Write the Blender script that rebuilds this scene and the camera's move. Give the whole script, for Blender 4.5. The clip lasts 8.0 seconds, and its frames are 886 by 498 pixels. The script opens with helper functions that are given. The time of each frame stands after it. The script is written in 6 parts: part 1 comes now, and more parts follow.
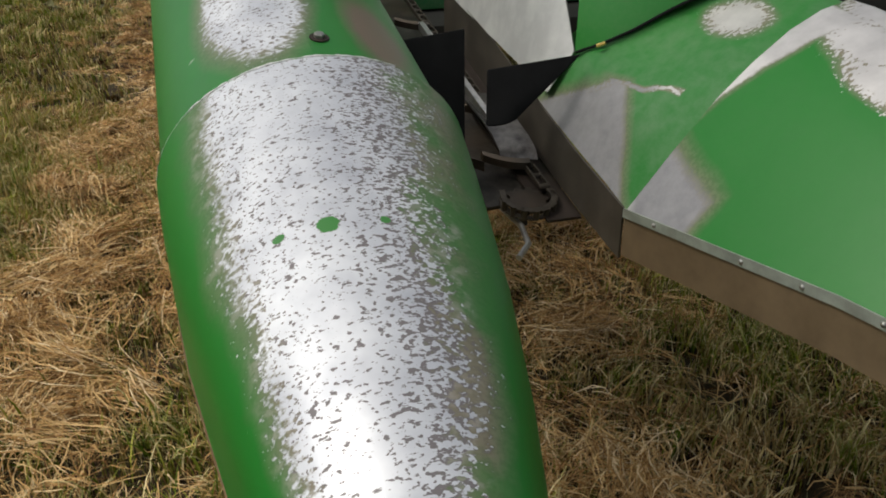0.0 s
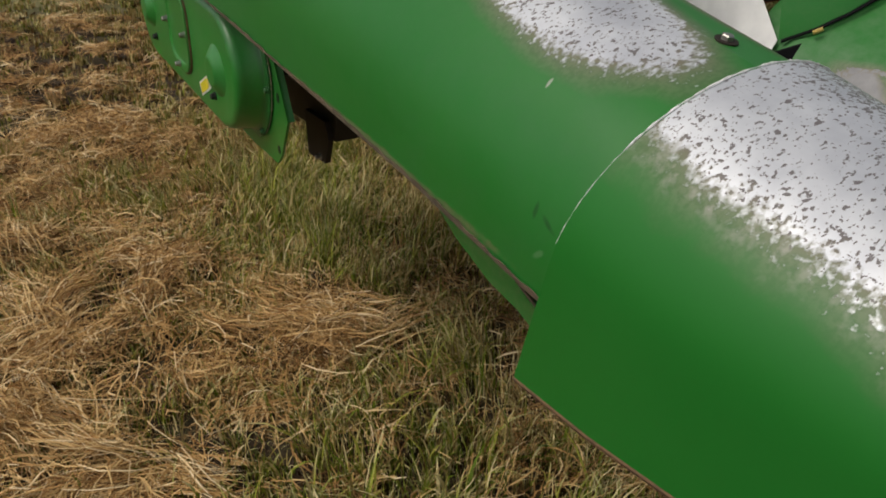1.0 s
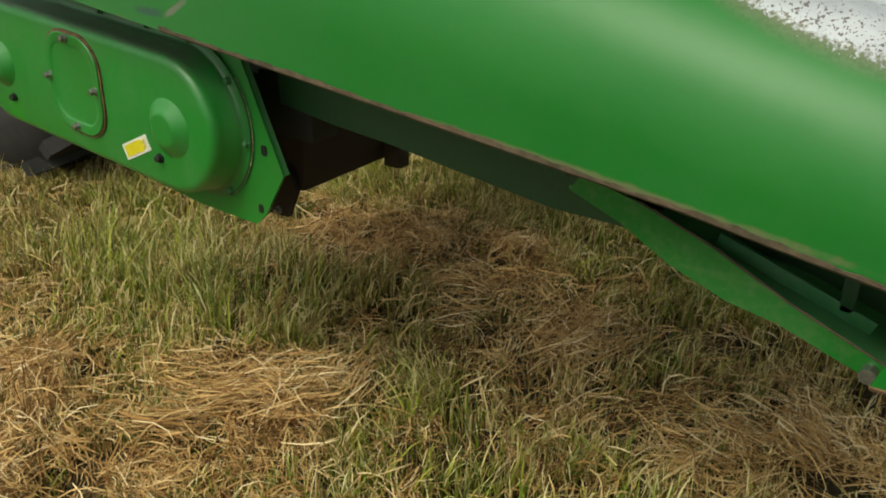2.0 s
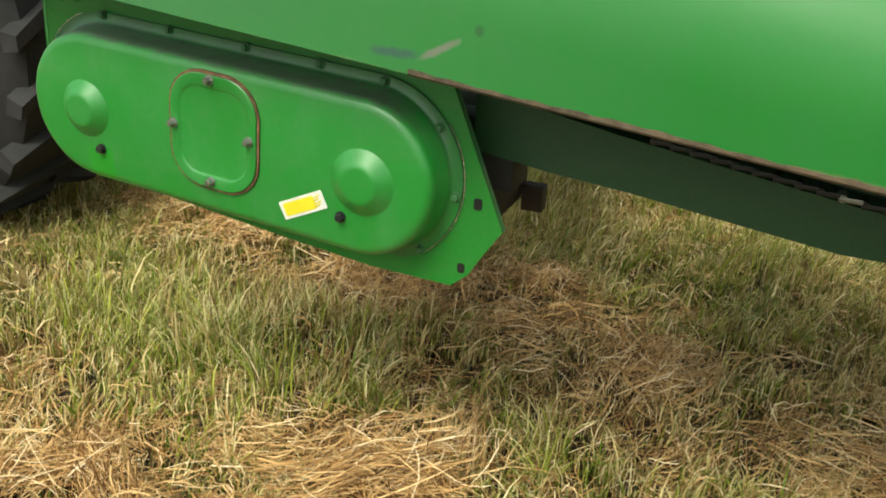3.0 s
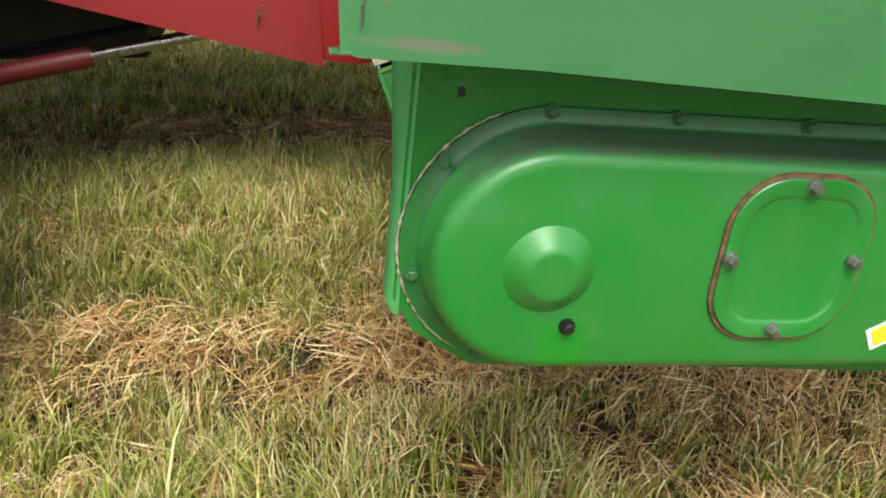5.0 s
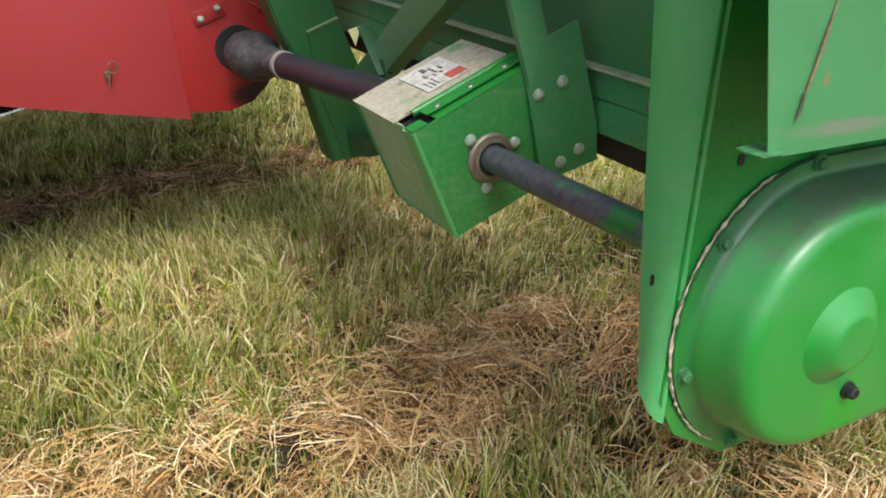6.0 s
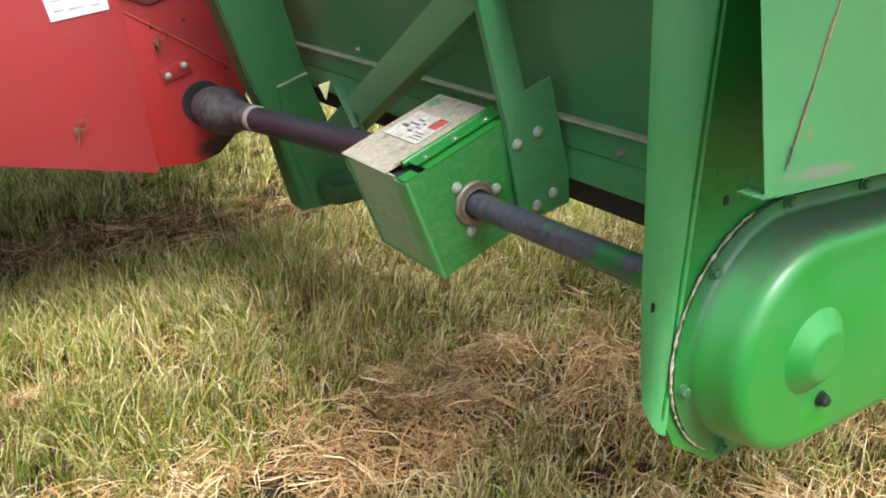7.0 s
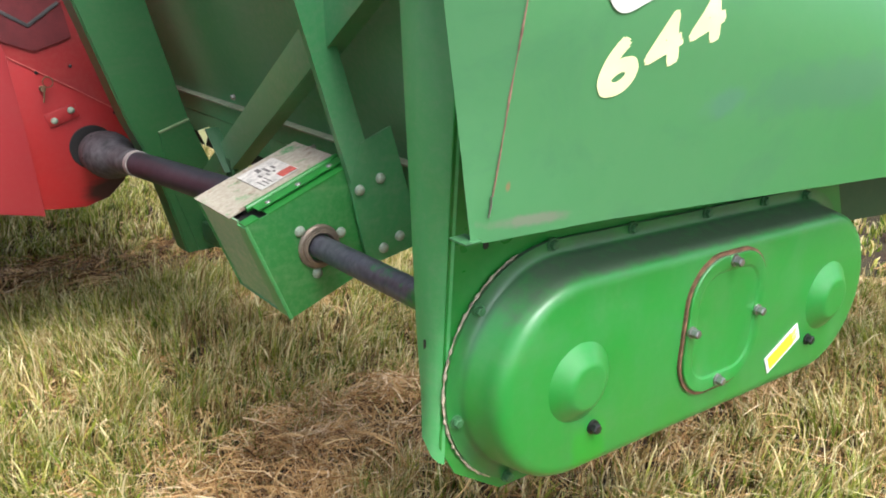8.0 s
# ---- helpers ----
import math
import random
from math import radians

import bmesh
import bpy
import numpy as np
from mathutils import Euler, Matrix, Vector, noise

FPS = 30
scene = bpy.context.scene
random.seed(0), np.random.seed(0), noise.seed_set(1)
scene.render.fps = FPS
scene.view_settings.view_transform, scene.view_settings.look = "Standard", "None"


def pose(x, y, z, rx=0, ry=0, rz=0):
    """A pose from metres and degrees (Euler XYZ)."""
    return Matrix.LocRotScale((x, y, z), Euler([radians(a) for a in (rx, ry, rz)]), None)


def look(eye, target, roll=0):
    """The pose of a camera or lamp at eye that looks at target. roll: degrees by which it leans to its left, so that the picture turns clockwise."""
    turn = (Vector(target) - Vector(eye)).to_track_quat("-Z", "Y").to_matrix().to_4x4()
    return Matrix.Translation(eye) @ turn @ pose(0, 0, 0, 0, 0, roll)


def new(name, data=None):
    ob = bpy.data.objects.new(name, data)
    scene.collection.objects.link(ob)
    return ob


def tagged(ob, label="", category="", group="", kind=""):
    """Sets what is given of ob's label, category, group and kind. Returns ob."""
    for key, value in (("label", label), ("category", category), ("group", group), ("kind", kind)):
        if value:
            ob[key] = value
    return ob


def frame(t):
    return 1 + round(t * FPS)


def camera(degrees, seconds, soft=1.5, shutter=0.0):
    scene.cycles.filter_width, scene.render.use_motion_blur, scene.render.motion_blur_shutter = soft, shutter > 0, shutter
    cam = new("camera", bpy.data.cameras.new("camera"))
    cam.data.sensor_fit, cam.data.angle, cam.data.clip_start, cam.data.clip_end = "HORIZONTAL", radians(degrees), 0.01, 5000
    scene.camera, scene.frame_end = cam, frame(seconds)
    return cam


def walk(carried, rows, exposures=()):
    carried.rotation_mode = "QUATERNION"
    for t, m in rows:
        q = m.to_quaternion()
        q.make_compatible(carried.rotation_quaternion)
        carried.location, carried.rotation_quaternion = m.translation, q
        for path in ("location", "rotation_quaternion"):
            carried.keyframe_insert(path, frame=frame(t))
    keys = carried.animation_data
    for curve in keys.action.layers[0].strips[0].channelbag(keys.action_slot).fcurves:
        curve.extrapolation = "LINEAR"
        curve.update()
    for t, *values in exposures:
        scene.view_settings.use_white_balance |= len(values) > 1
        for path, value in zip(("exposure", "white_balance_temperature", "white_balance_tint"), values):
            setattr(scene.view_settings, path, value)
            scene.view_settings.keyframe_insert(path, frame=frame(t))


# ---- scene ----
cam = camera(55.9, 8.0, soft=1.8)
PATH = [
    (0, (2.936, -0.02, 1.526), (1.223, 0.504, 0.637), -0.2),
    (0.2, (2.888, -0.127, 1.514), (1.298, 0.478, 0.666), 0.5),
    (0.5, (2.753, -0.306, 1.493), (1.103, 0.408, 0.617), 0.6),
    (0.8, (2.542, -0.457, 1.497), (1.010, 0.283, 0.649), -1.3),
    (1, (2.419, -0.563, 1.488), (0.876, 0.335, 0.587), -0.8),
    (1.2, (2.300, -0.671, 1.478), (0.937, 0.324, 0.605), 0.5),
    (1.5, (2.133, -0.843, 1.482), (0.862, 0.402, 0.57), 0.1),
    (1.8, (1.972, -0.983, 1.501), (0.873, 0.312, 0.648), -0.9),
    (2, (1.84, -1.05, 1.489), (0.768, 0.4, 0.624), -0.4),
    (2.2, (1.678, -1.091, 1.481), (0.642, 0.394, 0.631), -0.3),
    (3.3, (0.815, -1.339, 1.482), (0.319, 0.427, 0.687), 2.7),
    (3.5, (0.649, -1.303, 1.467), (0.307, 0.507, 0.688), 2.7),
    (3.8, (0.379, -1.187, 1.464), (0.222, 0.558, 0.728), 2.3),
    (4, (0.217, -1.139, 1.465), (0.121, 0.702, 0.69), 2.1),
    (4.2, (0.016, -1.108, 1.448), (-0.006, 0.641, 0.706), 1.8),
    (4.5, (-0.3, -1.09, 1.45), (-0.181, 0.713, 0.592), 1.7),
    (4.7, (-0.462, -1.044, 1.468), (-0.289, 0.749, 0.6), 1.9),
    (5.8, (-1.023, -0.524, 1.502), (-0.205, 1.078, 0.629), -1.6),
    (6, (-1.119, -0.498, 1.527), (-0.27, 1.087, 0.651), -2.5),
    (6.2, (-1.189, -0.491, 1.558), (-0.357, 1.006, 0.736), -2.9),
    (6.5, (-1.249, -0.499, 1.577), (-0.31, 1.073, 0.773), -2.9),
    (7, (-1.263, -0.53, 1.573), (-0.257, 1.01, 0.787), -2.3),
    (7.5, (-1.254, -0.609, 1.589), (-0.189, 0.893, 0.807), -1.6),
    (7.8, (-1.187, -0.654, 1.603), (-0.086, 0.845, 0.867), -1.5),
    (8, (-1.125, -0.719, 1.6), (0.006, 0.774, 0.899), -1.2),
]
walk(cam, [(t, look(eye, target, roll)) for t, eye, target, roll in PATH],
     exposures=[(0.0, 0.1, 6850, 6), (0.5, 0.10, 6800, 8), (1.0, -0.14, 6950, 8), (1.3, -0.22, 7250, 3), (2.0, 0.36, 7300, -6), (3.3, 1.12, 6800, -1), (4.7, 1.15, 6700, 1),
                (6.0, 1.40, 6150, 6), (7.2, 1.68, 6100, 8), (8.0, 1.65, 6080, 11)])

# ---------------------------------------------------------------- light
world = bpy.data.worlds.new("sky")
scene.world = world
world.use_nodes = True
wn = world.node_tree
sky = wn.nodes.new("ShaderNodeTexSky")
sky.sky_type = 'NISHITA'
sky.sun_disc = False
sky.sun_elevation = radians(56)
sky.sun_rotation = radians(184)
sky.dust_density = 4.0
sky.ozone_density = 1.0
hazy = wn.nodes.new("ShaderNodeHueSaturation")
hazy.inputs["Saturation"].default_value = 0.45
wn.links.new(sky.outputs[0], hazy.inputs["Color"])
wn.links.new(hazy.outputs[0], wn.nodes["Background"].inputs[0])
wn.nodes["Background"].inputs[1].default_value = 0.105

sun_data = bpy.data.lights.new("sun", 'SUN')
sun_data.energy = 1.4
sun_data.angle = radians(28)
sun_data.color = (1.0, 0.96, 0.9)
sun = new("sun", sun_data)
sun.matrix_world = look((-0.25, -3.5, 5.2), (0, 0, 0))


# ---------------------------------------------------------------- materials
def node_mat(name):
    m = bpy.data.materials.new(name)
    m.use_nodes = True
    nt = m.node_tree
    return m, nt, nt.nodes["Principled BSDF"]


def noise_tex(nt, scale, detail=4.0, rough=0.55, stretch=None, distort=0.0):
    tc = nt.nodes.new("ShaderNodeTexCoord")
    mp = nt.nodes.new("ShaderNodeMapping")
    if stretch:
        mp.inputs["Scale"].default_value = stretch
    nz = nt.nodes.new("ShaderNodeTexNoise")
    nz.inputs["Scale"].default_value = scale
    nz.inputs["Detail"].default_value = detail
    nz.inputs["Roughness"].default_value = rough
    nz.inputs["Distortion"].default_value = distort
    nt.links.new(tc.outputs["Object"], mp.inputs[0])
    nt.links.new(mp.outputs[0], nz.inputs["Vector"])
    return nz.outputs[0]


def ramp(nt, fac, stops):
    r = nt.nodes.new("ShaderNodeValToRGB")
    els = r.color_ramp.elements
    while len(els) < len(stops):
        els.new(0.5)
    for e, (p, c) in zip(els, stops):
        e.position = p
        e.color = (*c, 1) if len(c) == 3 else c
    nt.links.new(fac, r.inputs[0])
    return r.outputs[0]


def step(nt, fac, lo, hi):
    m = nt.nodes.new("ShaderNodeMapRange")
    m.inputs[1].default_value, m.inputs[2].default_value = lo, hi
    nt.links.new(fac, m.inputs[0])
    return m.outputs[0]


def mixc(nt, fac, a, b):
    m = nt.nodes.new("ShaderNodeMix")
    m.data_type = 'RGBA'
    for sock, v in ((m.inputs[0], fac), (m.inputs[6], a), (m.inputs[7], b)):
        if isinstance(v, (int, float)):
            sock.default_value = v
        elif isinstance(v, tuple):
            sock.default_value = (*v, 1)
        else:
            nt.links.new(v, sock)
    return m.outputs[2]


def math2(nt, op, a, b=0.0, clamp=False):
    m = nt.nodes.new("ShaderNodeMath")
    m.operation = op
    m.use_clamp = clamp
    for sock, v in ((m.inputs[0], a), (m.inputs[1], b)):
        if isinstance(v, (int, float)):
            sock.default_value = v
        else:
            nt.links.new(v, sock)
    return m.outputs[0]


def bump(nt, bs, height, strength=0.2, dist=0.002):
    b = nt.nodes.new("ShaderNodeBump")
    b.inputs["Strength"].default_value = strength
    b.inputs["Distance"].default_value = dist
    nt.links.new(height, b.inputs["Height"])
    nt.links.new(b.outputs[0], bs.inputs["Normal"])


def paint(name, base, rough=0.38, dust=(0.30, 0.27, 0.18), dusty=0.25, fade=(0.10, 0.27, 0.09), faded=0.3, grease=None):
    """Old machine enamel: faded patches, a film of dust, small chips."""
    m, nt, bs = node_mat(name)
    big = noise_tex(nt, 2.2, 5, 0.6)
    fine = noise_tex(nt, 70, 7, 0.7)
    c = mixc(nt, math2(nt, 'MULTIPLY', step(nt, big, 0.42, 0.68), faded), base, fade)
    c = mixc(nt, math2(nt, 'MULTIPLY', step(nt, fine, 0.45, 0.8), dusty), c, dust)
    streak = noise_tex(nt, 9, 5, 0.6, stretch=(0.5, 1, 3))
    c = mixc(nt, math2(nt, 'MULTIPLY', step(nt, streak, 0.55, 0.8), dusty * 0.8), c, dust)
    if grease:
        tc = nt.nodes.new("ShaderNodeTexCoord")
        sp = nt.nodes.new("ShaderNodeSeparateXYZ")
        nt.links.new(tc.outputs["Object"], sp.inputs[0])
        gx, gz, rx, rz = grease
        u = math2(nt, 'DIVIDE', math2(nt, 'SUBTRACT', sp.outputs[0], gx), rx)
        v = math2(nt, 'DIVIDE', math2(nt, 'SUBTRACT', sp.outputs[2], gz), rz)
        r = math2(nt, 'SQRT', math2(nt, 'ADD', math2(nt, 'MULTIPLY', u, u), math2(nt, 'MULTIPLY', v, v)))
        r = math2(nt, 'ADD', r, math2(nt, 'MULTIPLY', math2(nt, 'SUBTRACT', streak, 0.5), 0.9))
        c = mixc(nt, math2(nt, 'MULTIPLY', math2(nt, 'SUBTRACT', 1.0, step(nt, r, 0.6, 1.1)), 0.92), c, (0.018, 0.014, 0.014))
    nt.links.new(c, bs.inputs["Base Color"])
    nt.links.new(ramp(nt, big, [(0.3, (rough - 0.07,) * 3), (0.75, (rough + 0.16,) * 3)]), bs.inputs["Roughness"])
    wav = noise_tex(nt, 5.5, 2)
    bump(nt, bs, wav, 0.12, 0.01)
    bs.inputs["Coat Weight"].default_value = 0.3
    bs.inputs["Coat Roughness"].default_value = 0.4
    return m


GREEN = (0.009, 0.154, 0.018)
green = paint("green_enamel", GREEN)
# green enamel in two darker copies, painting shade on beams, column and latch
green_shaded = paint("green_enamel_shaded", (0.008, 0.056, 0.015), rough=0.55, dust=(0.06, 0.09, 0.05), dusty=0.3, fade=(0.012, 0.075, 0.022), faded=0.4)
green_half_shaded = paint("green_enamel_half_shaded", (0.010, 0.085, 0.018), rough=0.55, dust=(0.10, 0.10, 0.06), dusty=0.25, fade=(0.015, 0.10, 0.025), faded=0.4)
green_clean = paint("green_enamel_clean", (0.013, 0.185, 0.022), rough=0.33, dusty=0.08, faded=0.12)
green_dark = paint("green_enamel_dusty", (0.036, 0.205, 0.066), rough=0.5, dust=(0.22, 0.26, 0.19), dusty=0.3, fade=(0.11, 0.25, 0.13), faded=0.55)
green_faded = paint("green_enamel_faded", (0.06, 0.30, 0.085), rough=0.45, dust=(0.30, 0.34, 0.24), dusty=0.2, fade=(0.12, 0.34, 0.14), faded=0.6)
red_paint = paint("red_enamel", (0.31, 0.024, 0.030), rough=0.42, dusty=0.06, fade=(0.32, 0.034, 0.036), faded=0.5)
red_nose = paint("red_enamel_nose", (0.35, 0.013, 0.015), rough=0.4, dusty=0.05, fade=(0.27, 0.016, 0.018), faded=0.5, grease=(-0.27, 0.735, 0.13, 0.06))
red_old = paint("red_enamel_old", (0.28, 0.014, 0.016), rough=0.45, dusty=0.08, fade=(0.16, 0.01, 0.012), faded=0.5)


def worn_green(name, ovals=(), facets=(), band=None, keep=(), flecks=True, strength=1.0, bare_cols=((0.54, 0.56, 0.62), (0.73, 0.75, 0.80)), stain=None, marks=(), dull=None, gloss=0.3, chalk=0.07, rear_sheen=0.0):
    """Green enamel rubbed to bare steel in ovals (cx, cy, rx, ry, boxy) or along a band (near rim, where it turns in,
    its slope; then the far rim's start, place and slope), flecked, with a brown primer fringe; keep: round spots where paint is left."""
    m, nt, bs = node_mat(name)
    tc = nt.nodes.new("ShaderNodeTexCoord")
    sp = nt.nodes.new("ShaderNodeSeparateXYZ")
    nt.links.new(tc.outputs["Object"], sp.inputs[0])
    X, Y = sp.outputs[0], sp.outputs[1]

    def oval(cx, cy, rx, ry, boxy=False, fray=1.3):
        dx = math2(nt, 'ABSOLUTE', math2(nt, 'DIVIDE', math2(nt, 'SUBTRACT', X, cx), rx))
        dy = math2(nt, 'ABSOLUTE', math2(nt, 'DIVIDE', math2(nt, 'SUBTRACT', Y, cy), ry))
        if boxy:
            return math2(nt, 'MAXIMUM', dx, dy)
        return math2(nt, 'SQRT', math2(nt, 'ADD', math2(nt, 'MULTIPLY', dx, dx), math2(nt, 'MULTIPLY', dy, dy)))

    edge = noise_tex(nt, 9, 5, 0.6)
    fine = noise_tex(nt, 165, 2.0, 0.5, stretch=(1, 0.6, 1))
    d = torn = None
    for o in ovals:
        v = oval(*o)
        fray = math2(nt, 'ADD', v, math2(nt, 'MULTIPLY', math2(nt, 'SUBTRACT', fine, 0.5), o[5] if len(o) > 5 else 1.3))
        d = v if d is None else math2(nt, 'MINIMUM', d, v)
        torn = fray if torn is None else math2(nt, 'MINIMUM', torn, fray)
    for scale, amount, planes in facets:
        v = None
        for a, b, c in planes:
            s = math2(nt, 'SUBTRACT', math2(nt, 'ADD', math2(nt, 'MULTIPLY', X, a), math2(nt, 'MULTIPLY', Y, b)), c)
            v = s if v is None else math2(nt, 'MAXIMUM', v, s)
        v = math2(nt, 'ADD', math2(nt, 'DIVIDE', v, scale), 1.0)
        fray = math2(nt, 'ADD', v, math2(nt, 'MULTIPLY', math2(nt, 'SUBTRACT', fine, 0.5), amount))
        d = v if d is None else math2(nt, 'MINIMUM', d, v)
        torn = fray if torn is None else math2(nt, 'MINIMUM', torn, fray)
    if band:
        near0, near_x, near_k, far_x, far0, far_k = band
        near = math2(nt, 'ADD', math2(nt, 'MULTIPLY', math2(nt, 'MAXIMUM', math2(nt, 'SUBTRACT', X, near_x), 0.0), near_k), near0)
        far = math2(nt, 'SUBTRACT', far0, math2(nt, 'MULTIPLY', math2(nt, 'SUBTRACT', X, far_x), far_k))
        middle = math2(nt, 'MULTIPLY', math2(nt, 'ADD', near, far), 0.5)
        d = math2(nt, 'DIVIDE', math2(nt, 'SUBTRACT', Y, middle), math2(nt, 'MULTIPLY', math2(nt, 'SUBTRACT', far, near), 0.555))
        side = step(nt, d, -0.2, 1.0)
        d = math2(nt, 'ABSOLUTE', d)
        amount = math2(nt, 'ADD', math2(nt, 'MULTIPLY', side, 1.1), math2(nt, 'ADD', math2(nt, 'MULTIPLY', step(nt, X, 1.98, 2.28), 0.55), 0.38))
        torn = math2(nt, 'ADD', d, math2(nt, 'MULTIPLY', math2(nt, 'SUBTRACT', fine, 0.5), amount))
    grit = noise_tex(nt, 260, 2, 0.5, stretch=(1, 0.6, 1))
    v = math2(nt, 'ADD', d, math2(nt, 'MULTIPLY', math2(nt, 'SUBTRACT', edge, 0.5), 0.35))
    big = noise_tex(nt, 2.2, 5, 0.6)
    film = noise_tex(nt, 30, 6, 0.65)
    gcol = mixc(nt, math2(nt, 'MULTIPLY', step(nt, big, 0.40, 0.68), 0.25), GREEN, (0.032, 0.21, 0.036))
    gcol = mixc(nt, math2(nt, 'MULTIPLY', step(nt, film, 0.3, 0.75), chalk), gcol, (0.26, 0.29, 0.24))
    # paint paled towards the rear, standing in for the sky's reflection there
    if rear_sheen:
        rearward = math2(nt, 'ADD', X, math2(nt, 'MULTIPLY', math2(nt, 'SUBTRACT', big, 0.5), 0.8))
        rearward = math2(nt, 'SUBTRACT', 1.0, step(nt, rearward, -0.3, 1.0))
        gcol = mixc(nt, math2(nt, 'MULTIPLY', rearward, rear_sheen), gcol, (0.30, 0.46, 0.34))
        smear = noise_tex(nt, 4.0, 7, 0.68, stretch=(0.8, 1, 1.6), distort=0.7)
        smear = math2(nt, 'MULTIPLY', step(nt, smear, 0.50, 0.72), math2(nt, 'ADD', math2(nt, 'MULTIPLY', rearward, 0.35), 0.12))
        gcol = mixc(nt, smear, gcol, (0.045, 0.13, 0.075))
    if stain:
        st = math2(nt, 'SUBTRACT', 1.0, step(nt, math2(nt, 'ADD', oval(*stain), math2(nt, 'MULTIPLY', math2(nt, 'SUBTRACT', edge, 0.5), 0.6)), 0.5, 1.0))
        gcol = mixc(nt, math2(nt, 'MULTIPLY', st, 0.9), gcol, (0.17, 0.11, 0.10))
    for mx, mz, rx, rz, slant, col in marks:
        du = math2(nt, 'SUBTRACT', X, mx)
        dv = math2(nt, 'SUBTRACT', math2(nt, 'SUBTRACT', sp.outputs[2], mz), math2(nt, 'MULTIPLY', du, slant))
        du, dv = math2(nt, 'DIVIDE', du, rx), math2(nt, 'DIVIDE', dv, rz)
        r = math2(nt, 'SQRT', math2(nt, 'ADD', math2(nt, 'MULTIPLY', du, du), math2(nt, 'MULTIPLY', dv, dv)))
        r = math2(nt, 'ADD', r, math2(nt, 'MULTIPLY', math2(nt, 'SUBTRACT', edge, 0.5), 0.9))
        r = math2(nt, 'ADD', r, math2(nt, 'MULTIPLY', math2(nt, 'SUBTRACT', film, 0.5), 1.8))
        on = math2(nt, 'SUBTRACT', 1.0, step(nt, r, 0.55, 1.15))
        on = math2(nt, 'MULTIPLY', on, math2(nt, 'LESS_THAN', Y, 0.03))
        gcol = mixc(nt, math2(nt, 'MULTIPLY', on, 0.6), gcol, col)
    haze = math2(nt, 'SUBTRACT', v, math2(nt, 'MULTIPLY', side, 0.25)) if band else v
    fringe = math2(nt, 'SUBTRACT', 1.0, step(nt, haze, 0.82, 1.16 if band else 1.24))
    primer = mixc(nt, step(nt, fine, 0.4, 0.6), (0.15, 0.115, 0.095), (0.22, 0.18, 0.145))
    if band:
        # the inner flank keeps ragged patches of paint
        left = math2(nt, 'MULTIPLY', side, step(nt, noise_tex(nt, 7, 5, 0.6), 0.44, 0.60))
        fringe = math2(nt, 'MULTIPLY', fringe, math2(nt, 'SUBTRACT', 1.0, math2(nt, 'MULTIPLY', left, 0.7)))
        torn = math2(nt, 'ADD', torn, math2(nt, 'MULTIPLY', left, 0.28))
    c = mixc(nt, math2(nt, 'MULTIPLY', fringe, 0.88), gcol, primer)
    if band:
        # thinly rubbed spots in the primer beyond the rim
        rub = step(nt, noise_tex(nt, 60, 3, 0.55, stretch=(1, 0.7, 1)), 0.50, 0.66)
        rub = math2(nt, 'MULTIPLY', rub, math2(nt, 'SUBTRACT', 1.0, step(nt, v, 0.96, 1.10)))
        c = mixc(nt, math2(nt, 'MULTIPLY', rub, 0.5), c, (0.40, 0.385, 0.36))
    # bare steel breaks up into islands towards the rim
    v2 = math2(nt, 'ADD', torn, math2(nt, 'MULTIPLY', math2(nt, 'SUBTRACT', edge, 0.5), 0.35 if flecks else 0.22))
    bare = math2(nt, 'MULTIPLY', math2(nt, 'SUBTRACT', 1.0, step(nt, v2, 0.80 if flecks else 0.78, 0.95 if flecks else 0.96)), strength)
    steel = mixc(nt, step(nt, noise_tex(nt, 14, 4), 0.35, 0.65), *bare_cols)
    metal_on = bare
    if dull:
        # rubbed only down to grey primer
        on = math2(nt, 'SUBTRACT', 1.0, step(nt, math2(nt, 'ADD', oval(*dull), math2(nt, 'MULTIPLY', math2(nt, 'SUBTRACT', edge, 0.5), 0.4)), 0.85, 1.05))
        steel = mixc(nt, on, steel, mixc(nt, step(nt, film, 0.35, 0.7), (0.21, 0.21, 0.23), (0.28, 0.28, 0.305)))
        metal_on = math2(nt, 'MULTIPLY', bare, math2(nt, 'SUBTRACT', 1.0, math2(nt, 'MULTIPLY', on, 0.75)))
    if flecks:
        thr = math2(nt, 'SUBTRACT', 0.638, math2(nt, 'MULTIPLY', v, 0.06))
        if band:
            thr = math2(nt, 'SUBTRACT', thr, math2(nt, 'MULTIPLY', side, 0.130))
        f1 = step(nt, math2(nt, 'SUBTRACT', fine, thr), 0.0, 0.035)
        f2 = step(nt, math2(nt, 'SUBTRACT', grit, math2(nt, 'ADD', thr, 0.02)), 0.0, 0.035)
        fl = math2(nt, 'MULTIPLY', math2(nt, 'MAXIMUM', f1, f2), 0.88)
        steel = mixc(nt, fl, steel, (0.105, 0.085, 0.088))
        metal_on = math2(nt, 'MULTIPLY', bare, math2(nt, 'SUBTRACT', 1.0, fl))
    for kx, ky, kr in keep:
        near = math2(nt, 'ADD', oval(kx, ky, kr, kr), math2(nt, 'MULTIPLY', math2(nt, 'SUBTRACT', fine, 0.5), 0.9))
        off = step(nt, near, 0.9, 1.0)
        bare = math2(nt, 'MULTIPLY', bare, off)
        metal_on = math2(nt, 'MULTIPLY', metal_on, off)
        c = mixc(nt, off, (0.05, 0.20, 0.05), c)
    c = mixc(nt, bare, c, steel)
    nt.links.new(c, bs.inputs["Base Color"])
    nt.links.new(math2(nt, 'MULTIPLY', metal_on, 0.5), bs.inputs["Metallic"])
